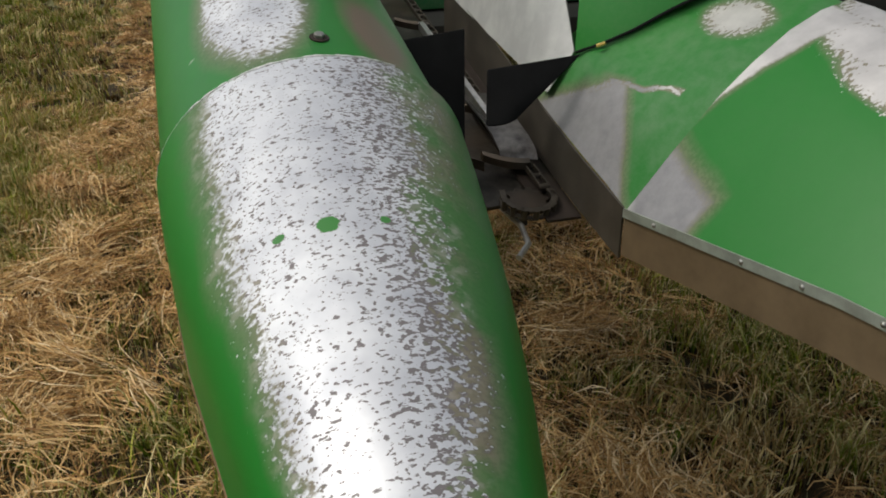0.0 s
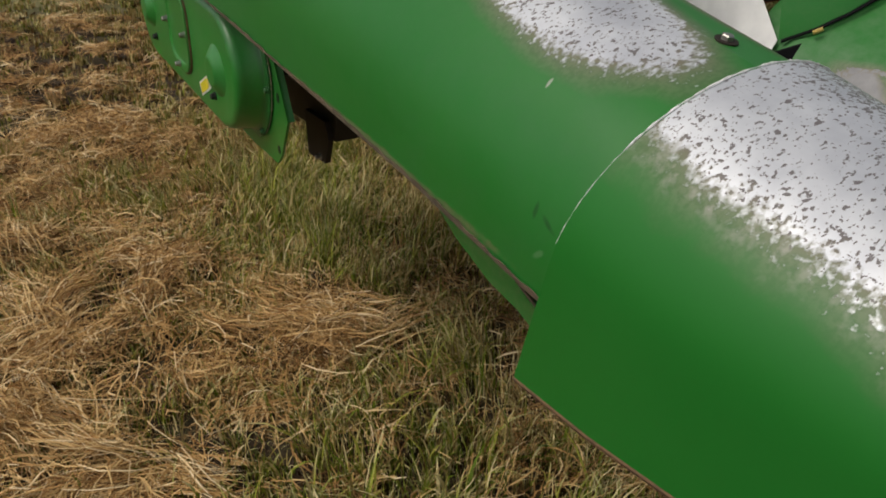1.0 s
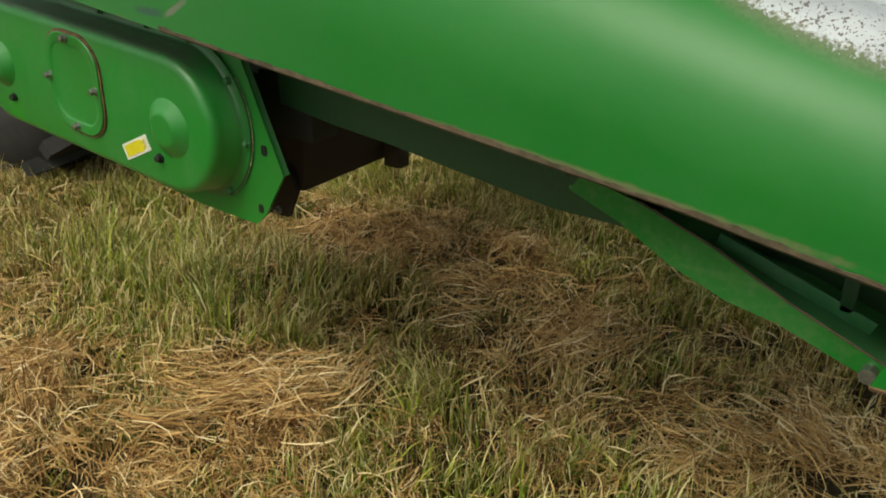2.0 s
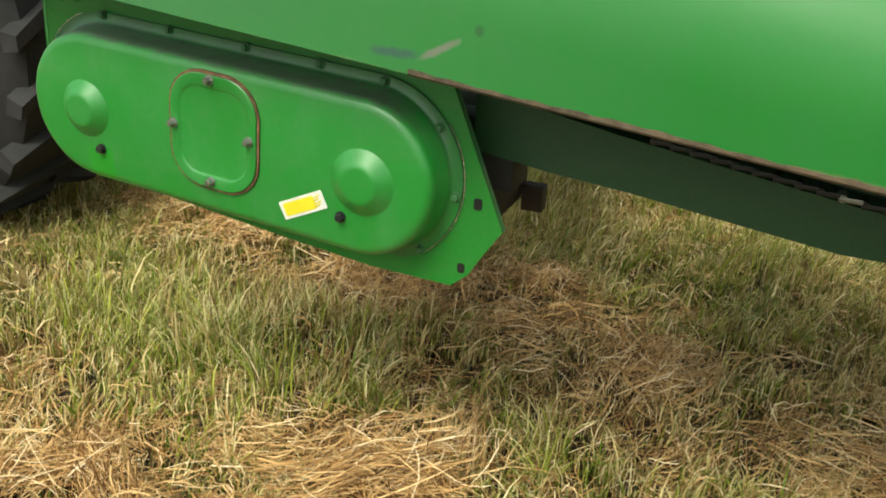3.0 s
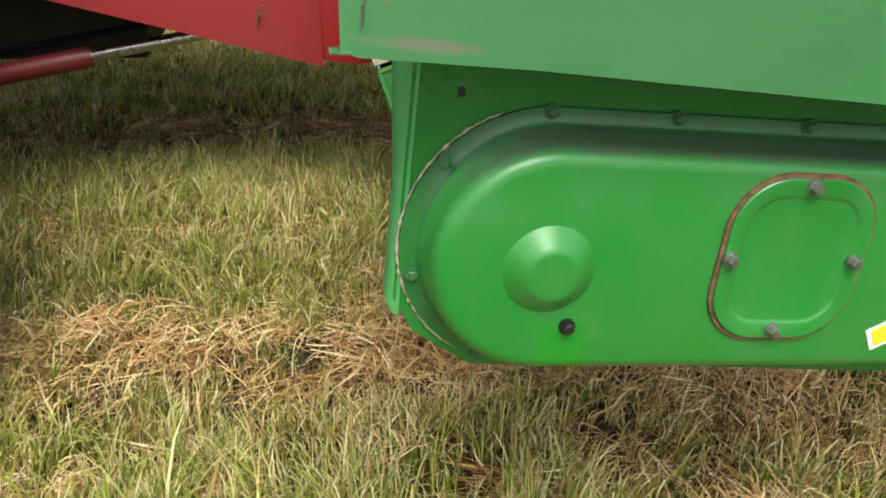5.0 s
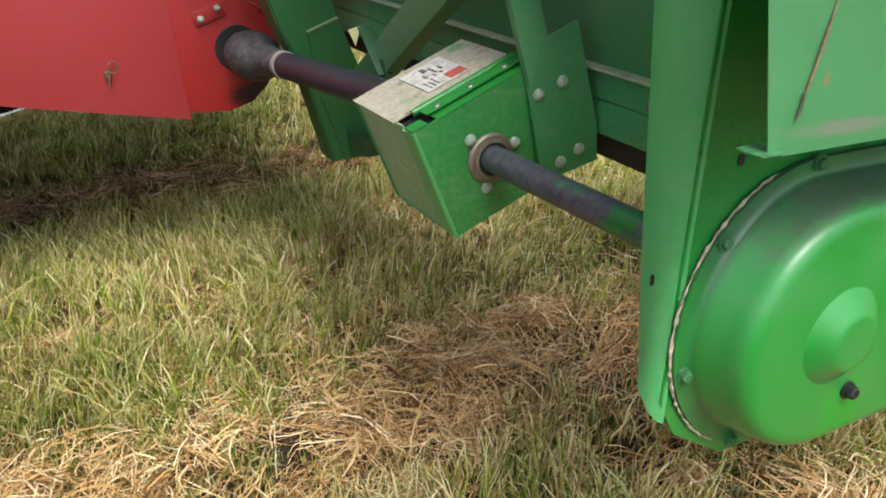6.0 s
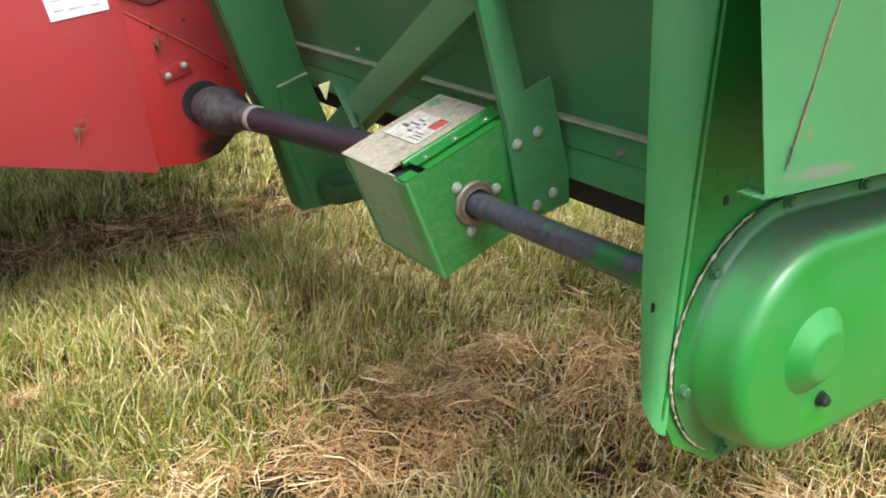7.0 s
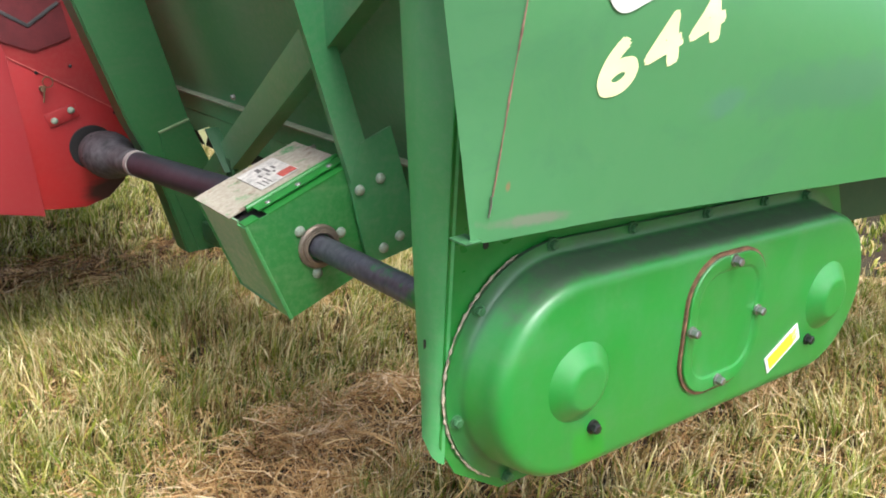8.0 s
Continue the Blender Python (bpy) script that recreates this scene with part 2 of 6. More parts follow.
    nt.links.new(math2(nt, 'ADD', math2(nt, 'MULTIPLY', bare, 0.05), 0.44), bs.inputs["Roughness"])
    bs.inputs["Coat Weight"].default_value = gloss
    bs.inputs["Specular IOR Level"].default_value = 0.2 + 0.6 * gloss
    bs.inputs["Coat Roughness"].default_value = 0.35
    both = math2(nt, 'ADD', math2(nt, 'MULTIPLY', bare, -1.0), math2(nt, 'MULTIPLY', noise_tex(nt, 5.5, 2), 4.0))
    bump(nt, bs, both, 0.25, 0.0015)
    return m


def metal(name, col, rough, metallic=0.9, scale=30, var=0.35):
    m, nt, bs = node_mat(name)
    n = noise_tex(nt, scale, 5, 0.65)
    big = noise_tex(nt, scale / 9, 4, 0.6)
    dark = tuple(v * (1 - var) for v in col)
    c = mixc(nt, step(nt, n, 0.35, 0.7), dark, col)
    c = mixc(nt, math2(nt, 'MULTIPLY', step(nt, big, 0.5, 0.75), 0.4), c, (0.20, 0.13, 0.08))
    nt.links.new(c, bs.inputs["Base Color"])
    bs.inputs["Metallic"].default_value = metallic
    nt.links.new(ramp(nt, n, [(0.3, (rough,) * 3), (0.8, (min(1, rough + 0.2),) * 3)]), bs.inputs["Roughness"])
    bump(nt, bs, n, 0.15, 0.001)
    return m


def plain(name, col, rough=0.6, var=0.2, scale=25, metallic=0.0):
    m, nt, bs = node_mat(name)
    n = noise_tex(nt, scale, 5, 0.6)
    c = mixc(nt, step(nt, n, 0.35, 0.7), tuple(v * (1 - var) for v in col), tuple(min(1, v * (1 + var)) for v in col))
    nt.links.new(c, bs.inputs["Base Color"])
    bs.inputs["Roughness"].default_value = rough
    bs.inputs["Metallic"].default_value = metallic
    bump(nt, bs, n, 0.1, 0.001)
    return m


steel = metal("bare_steel", (0.55, 0.55, 0.55), 0.35)
zinc = metal("zinc_bolt", (0.46, 0.455, 0.44), 0.32, 0.9, 120)
rusty = metal("rusty_edge", (0.20, 0.115, 0.06), 0.75, 0.2, 60, 0.5)
muddy = metal("dirty_sheet_steel", (0.24, 0.175, 0.11), 0.48, 0.45, 14, 0.3)
frame_brown = metal("brown_frame_steel", (0.034, 0.022, 0.017), 0.6, 0.2, 14, 0.4)
rubber = plain("black_rubber", (0.008, 0.008, 0.009), 0.85)
rubber.node_tree.nodes["Principled BSDF"].inputs["Specular IOR Level"].default_value = 0.15
tyre_rubber = plain("tyre_rubber", (0.015, 0.0145, 0.015), 0.8, 0.35, 14)
black_bolt = plain("black_bolt", (0.012, 0.012, 0.012), 0.45)
shaft_black = plain("dark_shaft_tube", (0.026, 0.026, 0.036), 0.5, 0.4, 16)
cork = plain("gasket_brown", (0.15, 0.075, 0.040), 0.8, 0.55, 60)
sealant = plain("old_sealant", (0.40, 0.34, 0.25), 0.75, 0.6, 110)
decal_white = plain("decal_white", (0.66, 0.66, 0.62), 0.5, 0.10)
decal_yellow = plain("decal_yellow", (0.70, 0.60, 0.03), 0.45, 0.06)
decal_cream = plain("decal_cream", (0.82, 0.82, 0.42), 0.5, 0.08)
ink = plain("decal_ink", (0.04, 0.04, 0.04), 0.6)
# near-black colour that paints deep shade under and inside parts
shade_black = plain("deep_shade_black", (0.016, 0.015, 0.015), 0.7, 0.4, 8)
hem_dusty = metal("dusty_rusted_hem", (0.16, 0.122, 0.08), 0.8, 0.1, 45, 0.6)
chrome = metal("cylinder_chrome", (0.50, 0.50, 0.50), 0.22, 1.0, 20, 0.08)
snout_worn = worn_green("snout_worn_enamel", band=(-0.012, 2.12, 0.09, 1.75, 0.295, 0.20),
                        gloss=0.12, chalk=0.0,
                        keep=((2.198, 0.089, 0.0125), (2.191, 0.041, 0.0065), (2.204, 0.145, 0.006)))
hood_worn = worn_green("hood_worn_enamel", ovals=((1.635, 0.080, 0.205, 0.078, False, 0.6),), stain=(1.74, 0.245, 0.16, 0.055), chalk=0.04, rear_sheen=0.19, gloss=0.18,
                       marks=((0.43, 1.215, 0.045, 0.010, 0.0, (0.05, 0.06, 0.10)), (0.515, 1.228, 0.034, 0.008, 0.5, (0.24, 0.18, 0.19)),
                              (0.545, 1.338, 0.008, 0.012, 0.0, (0.25, 0.16, 0.12)), (0.542, 1.318, 0.008, 0.010, 0.0, (0.03, 0.06, 0.04)), 
                              (0.35, 1.185, 0.35, 0.010, -0.11, (0.26, 0.21, 0.14)), (1.40, 1.085, 0.30, 0.008, -0.11, (0.20, 0.17, 0.10)),
                              (-0.558, 1.352, 0.004, 0.007, 0.0, (0.30, 0.12, 0.07)), 
                              (1.785, 1.080, 0.010, 0.005, 0.6, (0.09, 0.22, 0.09)), (1.795, 1.118, 0.013, 0.005, -0.5, (0.006, 0.04, 0.010)), (1.772, 1.125, 0.004, 0.010, 0.3, (0.006, 0.04, 0.010)),
                              (1.712, 1.240, 0.0020, 0.004, 0.0, (0.5, 0.5, 0.46)),
                              (0.10, 1.385, 0.26, 0.040, -0.03, (0.06, 0.17, 0.09)), (-0.19, 1.395, 0.05, 0.018, 0.1, (0.08, 0.20, 0.13)),
                              (-0.52, 1.305, 0.06, 0.008, -0.1, (0.20, 0.17, 0.15)), (0.58, 1.262, 0.010, 0.010, 0.0, (0.03, 0.07, 0.03))))
inner_snout_worn = worn_green("inner_snout_worn_enamel", ovals=((1.93, 0.955, 0.10, 0.045, False, 1.5), (2.02, 0.915, 0.10, 0.028, False, 1.8), (1.88, 1.04, 0.10, 0.07, False, 1.1)),
                              facets=((0.08, 0.15, ((0.129, 0.992, 0.966), (1, 0, 1.942))), (0.04, 0.25, ((0.922, -0.387, 1.3555), (0, 1, 0.995)))),
                              flecks=False, gloss=0.12, chalk=0.03, bare_cols=((0.46, 0.455, 0.47), (0.62, 0.61, 0.62)), dull=(1.86, 0.72, 0.13, 0.075))
inner_hood_worn = worn_green("inner_hood_worn_enamel", ovals=((1.655, 0.915, 0.080, 0.042, False, 1.5),),
                             facets=((0.05, 0.15, ((0.45, 0.893, 1.385), (-0.287, 0.958, 0.247))), (0.012, 1.2, ((-0.305, 0.952, 0.213), (0.305, -0.952, -0.2045), (1, 0, 1.73)))),
                             flecks=False, strength=0.92, gloss=0.2, chalk=0.24, bare_cols=((0.46, 0.455, 0.47), (0.62, 0.61, 0.62)), dull=(1.62, 0.66, 0.28, 0.105))
silver_sheet = worn_green("row_side_worn_enamel", ovals=((1.0, 0.66, 0.75, 0.13, True),), flecks=False, strength=0.97, bare_cols=((0.58, 0.58, 0.60), (0.74, 0.74, 0.75)))


def case_enamel():
    """Enamel of the chain case: a grime film on top, a washed streak below the oil plug."""
    m, nt, bs = node_mat("chain_case_enamel")
    tc = nt.nodes.new("ShaderNodeTexCoord")
    sp = nt.nodes.new("ShaderNodeSeparateXYZ")
    nt.links.new(tc.outputs["Object"], sp.inputs[0])
    big = noise_tex(nt, 3.5, 5, 0.6)
    fine = noise_tex(nt, 45, 6, 0.65)
    c = mixc(nt, step(nt, big, 0.38, 0.68), (0.012, 0.200, 0.022), (0.020, 0.208, 0.030))
    c = mixc(nt, math2(nt, 'MULTIPLY', step(nt, fine, 0.5, 0.85), 0.10), c, (0.25, 0.25, 0.15))
    rub = noise_tex(nt, 11, 6, 0.65, stretch=(1, 1, 0.6))
    c = mixc(nt, math2(nt, 'MULTIPLY', step(nt, rub, 0.45, 0.72), 0.34), c, (0.08, 0.25, 0.10))
    smear = noise_tex(nt, 4.5, 7, 0.7, stretch=(1, 1, 1.8), distort=0.8)
    c = mixc(nt, math2(nt, 'MULTIPLY', step(nt, smear, 0.52, 0.70), 0.18), c, (0.13, 0.24, 0.11))
    wash = math2(nt, 'SUBTRACT', 1.0, step(nt, math2(nt, 'ABSOLUTE', math2(nt, 'ADD', math2(nt, 'SUBTRACT', sp.outputs[0], -0.315),
                 math2(nt, 'MULTIPLY', math2(nt, 'SUBTRACT', big, 0.5), 0.06))), 0.030, 0.042))
    wash = math2(nt, 'MULTIPLY', wash, math2(nt, 'SUBTRACT', 1.0, step(nt, sp.outputs[2], 0.905, 0.935)))
    c = mixc(nt, math2(nt, 'MULTIPLY', wash, 0.75), c, (0.008, 0.24, 0.010))
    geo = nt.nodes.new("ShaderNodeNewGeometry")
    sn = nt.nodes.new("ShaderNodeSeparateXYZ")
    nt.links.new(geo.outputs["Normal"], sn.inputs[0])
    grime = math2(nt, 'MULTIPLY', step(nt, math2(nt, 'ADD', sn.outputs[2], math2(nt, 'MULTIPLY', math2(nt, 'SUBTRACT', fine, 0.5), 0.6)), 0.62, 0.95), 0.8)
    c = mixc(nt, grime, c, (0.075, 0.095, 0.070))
    # grime and the hood's shade painted together onto the bolted flange
    film = math2(nt, 'MULTIPLY', step(nt, sp.outputs[1], 0.058, 0.068), math2(nt, 'ADD', math2(nt, 'MULTIPLY', step(nt, rub, 0.35, 0.65), 0.4), 0.25))
    c = mixc(nt, film, c, (0.022, 0.060, 0.032))
    nt.links.new(c, bs.inputs["Base Color"])
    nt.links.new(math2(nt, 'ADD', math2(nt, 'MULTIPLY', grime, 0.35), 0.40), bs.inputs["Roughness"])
    bs.inputs["Coat Weight"].default_value = 0.4
    bs.inputs["Coat Roughness"].default_value = 0.33
    bump(nt, bs, noise_tex(nt, 6, 2), 0.10, 0.008)
    return m


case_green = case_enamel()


# ---------------------------------------------------------------- mesh helpers
def finish(name, bm, mat, smooth=35):
    me = bpy.data.meshes.new(name)
    bmesh.ops.recalc_face_normals(bm, faces=bm.faces[:])
    lim = radians(smooth)
    for f in bm.faces:
        f.smooth = smooth > 0
    for e in bm.edges:
        e.smooth = not (len(e.link_faces) == 2 and e.calc_face_angle(0) > lim)
    bm.to_mesh(me)
    bm.free()
    for m in (mat if isinstance(mat, (list, tuple)) else [mat]):
        me.materials.append(m)
    return me


def thing(name, at, label, category, group="", kind=""):
    ob = new(name)
    ob.empty_display_size = 0.1
    ob.location = at
    return tagged(ob, label, category, group, kind)


def place_of(ob):
    m = Matrix.Translation(ob.location)
    return place_of(ob.parent) @ ob.matrix_parent_inverse @ ob.matrix_basis if ob.parent else m


def part(name, bm, mat, parent, label="", smooth=35):
    me = bm if isinstance(bm, bpy.types.Mesh) else finish(name, bm, mat, smooth)
    ob = new(name, me)
    ob.parent = parent
    ob.matrix_parent_inverse = place_of(parent).inverted()
    return tagged(ob, label)


def put(name, me, parent, m, label=""):
    """A part that shares the mesh me, at the world pose m."""
    ob = new(name, me)
    ob.parent = parent
    ob.matrix_parent_inverse = place_of(parent).inverted()
    ob.matrix_basis = m
    return tagged(ob, label)


def box(bm, lo, hi, bev=0.0, m=None):
    vs = [bm.verts.new((x, y, z)) for z in (lo[2], hi[2]) for y in (lo[1], hi[1]) for x in (lo[0], hi[0])]
    fs = [bm.faces.new([vs[i] for i in q]) for q in
          ((0, 2, 3, 1), (4, 5, 7, 6), (0, 1, 5, 4), (2, 6, 7, 3), (0, 4, 6, 2), (1, 3, 7, 5))]
    if bev:
        es = list({e for f in fs for e in f.edges})
        r = bmesh.ops.bevel(bm, geom=es, offset=bev, segments=2, affect='EDGES', profile=0.6)
        vs = list({v for v in vs if v.is_valid} | {v for f in r["faces"] for v in f.verts})
    if m is not None:
        bmesh.ops.transform(bm, matrix=m, verts=vs)
    return vs


def bar(bm, a, b, w, t, up=(0, 0, 1), bev=0.002):
    """A flat bar from a to b: w wide across up's side, t thick."""
    a, b = Vector(a), Vector(b)
    d = (b - a)
    y = d.normalized()
    x = y.cross(Vector(up)).normalized()
    z = x.cross(y)
    m = Matrix((x, y, z)).transposed().to_4x4()
    m.translation = a
    return box(bm, (-t / 2, 0, -w / 2), (t / 2, d.length, w / 2), bev, m)


def tube(bm, pts, r, seg=16, cap=True):
    """A round tube through pts; r one radius or one for each."""
    pts = [Vector(p) for p in pts]
    rs = r if isinstance(r, (list, tuple)) else [r] * len(pts)
    rings = []
    ref = None
    for i, p in enumerate(pts):
        d = (pts[min(i + 1, len(pts) - 1)] - pts[max(i - 1, 0)]).normalized()
        if ref is None:
            ref = d.orthogonal().normalized()
        u = (ref - d * ref.dot(d)).normalized()
        ref = u
        w = d.cross(u)
        rings.append([bm.verts.new(p + rs[i] * (math.cos(a) * u + math.sin(a) * w))
                      for a in [2 * math.pi * k / seg for k in range(seg)]])
    skin(bm, rings, True)
    if cap:
        bm.faces.new(rings[0][::-1])
        bm.faces.new(rings[-1])
    return rings


def skin(bm, rings, closed):
    n = len(rings[0])
    for a, b in zip(rings, rings[1:]):
        for k in range(n if closed else n - 1):
            bm.faces.new((a[k], a[(k + 1) % n], b[(k + 1) % n], b[k]))


def sheet(bm, rings, thick):
    """A sheet of the given thickness through open rows of points."""
    rows = [[bm.verts.new(p) for p in r] for r in rings]
    skin(bm, rows, False)
    bmesh.ops.recalc_face_normals(bm, faces=bm.faces[:])
    bm.normal_update()
    bmesh.ops.solidify(bm, geom=bm.faces[:], thickness=thick)


def slab(bm, outline, y0, y1, bev=0.0):
    """A flat plate with an outline in x, z, between y0 and y1."""
    a = [bm.verts.new((x, y0, z)) for x, z in outline]
    b = [bm.verts.new((x, y1, z)) for x, z in outline]
    f0 = bm.faces.new(a)
    bm.faces.new(b[::-1])
    n = len(a)
    for i in range(n):
        bm.faces.new((a[i], b[i], b[(i + 1) % n], a[(i + 1) % n]))
    if bev:
        bmesh.ops.bevel(bm, geom=list(f0.edges), offset=bev, segments=2, affect='EDGES', profile=0.5)


def stadium(c0, c1, r, n=24, low=None):
    """The outline in x, z round two centres; low: how far under the axis the foot is cut straight."""
    (x0, z0), (x1, z1) = c0, c1
    ang = math.atan2(z1 - z0, x1 - x0)
    L = math.hypot(x1 - x0, z1 - z0)
    pts = []
    for k in range(n + 1):
        a = -math.pi / 2 + math.pi * k / n
        pts.append((L + r * math.cos(a), r * math.sin(a)))
    for k in range(n + 1):
        a = math.pi / 2 + math.pi * k / n
        pts.append((r * math.cos(a), r * math.sin(a)))
    if low is not None:
        pts = [(u, max(v, -low)) for u, v in pts]
    ca, sa = math.cos(ang), math.sin(ang)
    return [(x0 + ca * u - sa * v, z0 + sa * u + ca * v) for u, v in pts]


def rounded(cx, cz, w, h, r, n=8, ang=0.0):
    pts = []
    for sx, sz, a0 in ((1, -1, -90), (1, 1, 0), (-1, 1, 90), (-1, -1, 180)):
        for k in range(n + 1):
            a = radians(a0 + 90 * k / n)
            pts.append((sx * (w / 2 - r) + r * math.cos(a), sz * (h / 2 - r) + r * math.sin(a)))
    ca, sa = math.cos(ang), math.sin(ang)
    return [(cx + ca * u - sa * v, cz + sa * u + ca * v) for u, v in pts]


def bolt_mesh(name, r, h, mat, washer=True):
    """A hexagon head on a washer, pointing along -y from its origin."""
    bm = bmesh.new()
    if washer:
        tube(bm, [(0, 0.002, 0), (0, -0.0025, 0)], r * 1.35, 14)
    base = -0.0025 if washer else 0.002
    rings = []
    for y, q in ((base, r), (base - h * 0.8, r), (base - h, r * 0.82)):
        rings.append([bm.verts.new((q * math.cos(a), y, q * math.sin(a))) for a in [math.pi / 3 * k for k in range(6)]])
    skin(bm, rings, True)
    bm.faces.new(rings[-1])
    return finish(name, bm, mat, 25)


def dome_mesh(name, r, h, mat):
    bm = bmesh.new()
    prof = [(0.002, 1.0), (-h * 0.35, 0.95), (-h * 0.75, 0.7), (-h, 0.3)]
    rings = [[bm.verts.new((r * q * math.cos(a), y, r * q * math.sin(a))) for a in [math.pi / 6 * k for k in range(12)]]
             for y, q in prof]
    skin(bm, rings, True)
    bm.faces.new(rings[-1])
    return finish(name, bm, mat, 60)


hex_zinc = bolt_mesh("bolt", 0.0074, 0.012, zinc)
hex_small = bolt_mesh("bolt", 0.0075, 0.007, zinc)
hex_black = bolt_mesh("bolt", 0.0085, 0.010, black_bolt)
bolt_pale = plain("worn_painted_bolt", (0.30, 0.36, 0.28), 0.55, 0.35, 90, 0.2)
bolt_green = plain("green_painted_bolt", (0.045, 0.15, 0.055), 0.5, 0.4, 90)
round_zinc = dome_mesh("carriage_bolt", 0.0125, 0.008, bolt_pale)
hex_green = bolt_mesh("bolt", 0.0075, 0.007, bolt_green)


def turned(x, y, z, normal):
    """The pose at a place that takes -y to the normal."""
    q = Vector((0, -1, 0)).rotation_difference(Vector(normal).normalized())
    m = q.to_matrix().to_4x4()
    m.translation = (x, y, z)
    return m


# ---------------------------------------------------------------- ground
HAY = [(-0.10, -0.40, 0.50, 0.28, 1), (0.28, 0.16, 0.38, 0.22, 1), (0.12, -0.52, 0.40, 0.22, 0.9), (-0.55, -0.08, 0.45, 0.22, 0.6), (0.36, 0.36, 0.20, 0.10, 0.9),
       (-1.87, 0.34, 0.24, 0.15, 1), (-2.2, 0.0, 0.6, 0.3, 0.9), (-3.6, -0.25, 1.4, 0.22, 1), (0.45, -0.75, 0.5, 0.3, 0.9), (-5.0, -0.4, 1.2, 0.3, 0.9), (-4.6, 0.35, 1.5, 0.35, 0.9), (-3.0, 0.25, 0.7, 0.2, 0.8),
       (-0.95, -0.55, 0.3, 0.2, 0.6), (-1.6, -0.45, 0.5, 0.25, 0.7), (0.83, -0.45, 0.35, 0.2, 0.7),
       (-0.35, 1.27, 0.60, 0.20, 0.7), (-1.25, 1.42, 0.55, 0.18, 0.9), (0.10, 1.42, 0.45, 0.22, 0.9), (0.62, 1.12, 0.45, 0.22, 0.6), (-0.15, 1.32, 0.26, 0.20, 1),
       (1.6, 0.92, 0.35, 0.16, 0.9), (1.22, 0.95, 0.30, 0.16, 0.6), (1.28, 0.72, 0.25, 0.14, 0.8), (0.40, 1.24, 0.3, 0.15, 0.7),
       (-0.8, 3.62, 0.9, 0.16, 1), (0.4, 3.36, 0.8, 0.16, 1), (1.7, 3.2, 0.9, 0.2, 1)]
# where the stubble is short, dead and brown, and where it stands tall and fresh
DRY = [(0.75, 0.95, 0.55, 0.35, 1), (-0.3, 1.3, 0.8, 0.3, 0.9), (1.5, 1.1, 0.5, 0.4, 1), (0.25, 0.7, 0.4, 0.25, 0.6), (0.1, -0.3, 0.7, 0.4, 0.6), (-0.4, 2.7, 1.2, 0.6, 0.35),
       (-3.2, 0.0, 2.2, 0.9, 1), (-5.5, 0.3, 2.0, 1.0, 1), (-1.7, 3.7, 1.6, 0.55, 0.35), (-0.2, 3.5, 1.2, 0.3, 0.4)]
# the green spot at (-1.0, 2.9) also stands in for the combine's shade
LUSH = [(-0.85, 0.62, 0.55, 0.22, 1), (-0.35, 0.55, 0.3, 0.14, 0.7), (-1.3, 0.45, 0.4, 0.3, 0.4), (-1.1, 1.8, 0.8, 0.45, 0.7), (-1.0, 2.9, 1.4, 0.6, 0.9), (-0.9, 4.3, 1.4, 0.4, 0.8), (0.62, 0.30, 0.25, 0.2, 0.8),
        (-1.0, -0.95, 0.8, 0.25, 0.9), (1.55, 2.4, 0.6, 0.4, 0.6), (-0.4, 4.9, 1.5, 0.6, 0.8)]


def spots(x, y, rows):
    h = np.zeros_like(x)
    for cx, cy, sx, sy, w in rows:
        h = np.maximum(h, w * np.exp(-((x - cx) / sx) ** 2 - ((y - cy) / sy) ** 2))
    return h


def hay_at(x, y):
    """How thick the cut hay lies, 0 to 1."""
    return spots(x, y, HAY)


def ground_material():
    m, nt, bs = node_mat("field_soil_and_thatch")
    n1 = noise_tex(nt, 3, 5, 0.6)
    n2 = noise_tex(nt, 60, 6, 0.7)
    n3 = noise_tex(nt, 190, 4, 0.6, stretch=(1, 0.3, 1))
    # soil colour set extra dark, for the shade in the grass gaps
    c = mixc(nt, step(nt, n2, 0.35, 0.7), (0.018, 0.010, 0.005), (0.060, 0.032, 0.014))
    c = mixc(nt, math2(nt, 'MULTIPLY', step(nt, n3, 0.5, 0.75), 0.25), c, (0.20, 0.14, 0.07))
    c = mixc(nt, math2(nt, 'MULTIPLY', step(nt, n1, 0.45, 0.7), 0.35), c, (0.07, 0.085, 0.025))
    tc = nt.nodes.new("ShaderNodeTexCoord")
    ln = nt.nodes.new("ShaderNodeVectorMath")
    ln.operation = 'LENGTH'
    nt.links.new(tc.outputs["Object"], ln.inputs[0])
    turf = mixc(nt, step(nt, n2, 0.3, 0.7), (0.060, 0.080, 0.020), (0.24, 0.23, 0.085))
    turf = mixc(nt, math2(nt, 'MULTIPLY', step(nt, n1, 0.45, 0.65), 0.6), turf, (0.27, 0.19, 0.085))
    d = math2(nt, 'ADD', ln.outputs["Value"], math2(nt, 'MULTIPLY', math2(nt, 'SUBTRACT', n1, 0.5), 3.0))
    c = mixc(nt, step(nt, d, 5.0, 7.5), c, turf)
    nt.links.new(c, bs.inputs["Base Color"])
    bs.inputs["Roughness"].default_value = 0.95
    bump(nt, bs, n2, 0.6, 0.02)
    return m


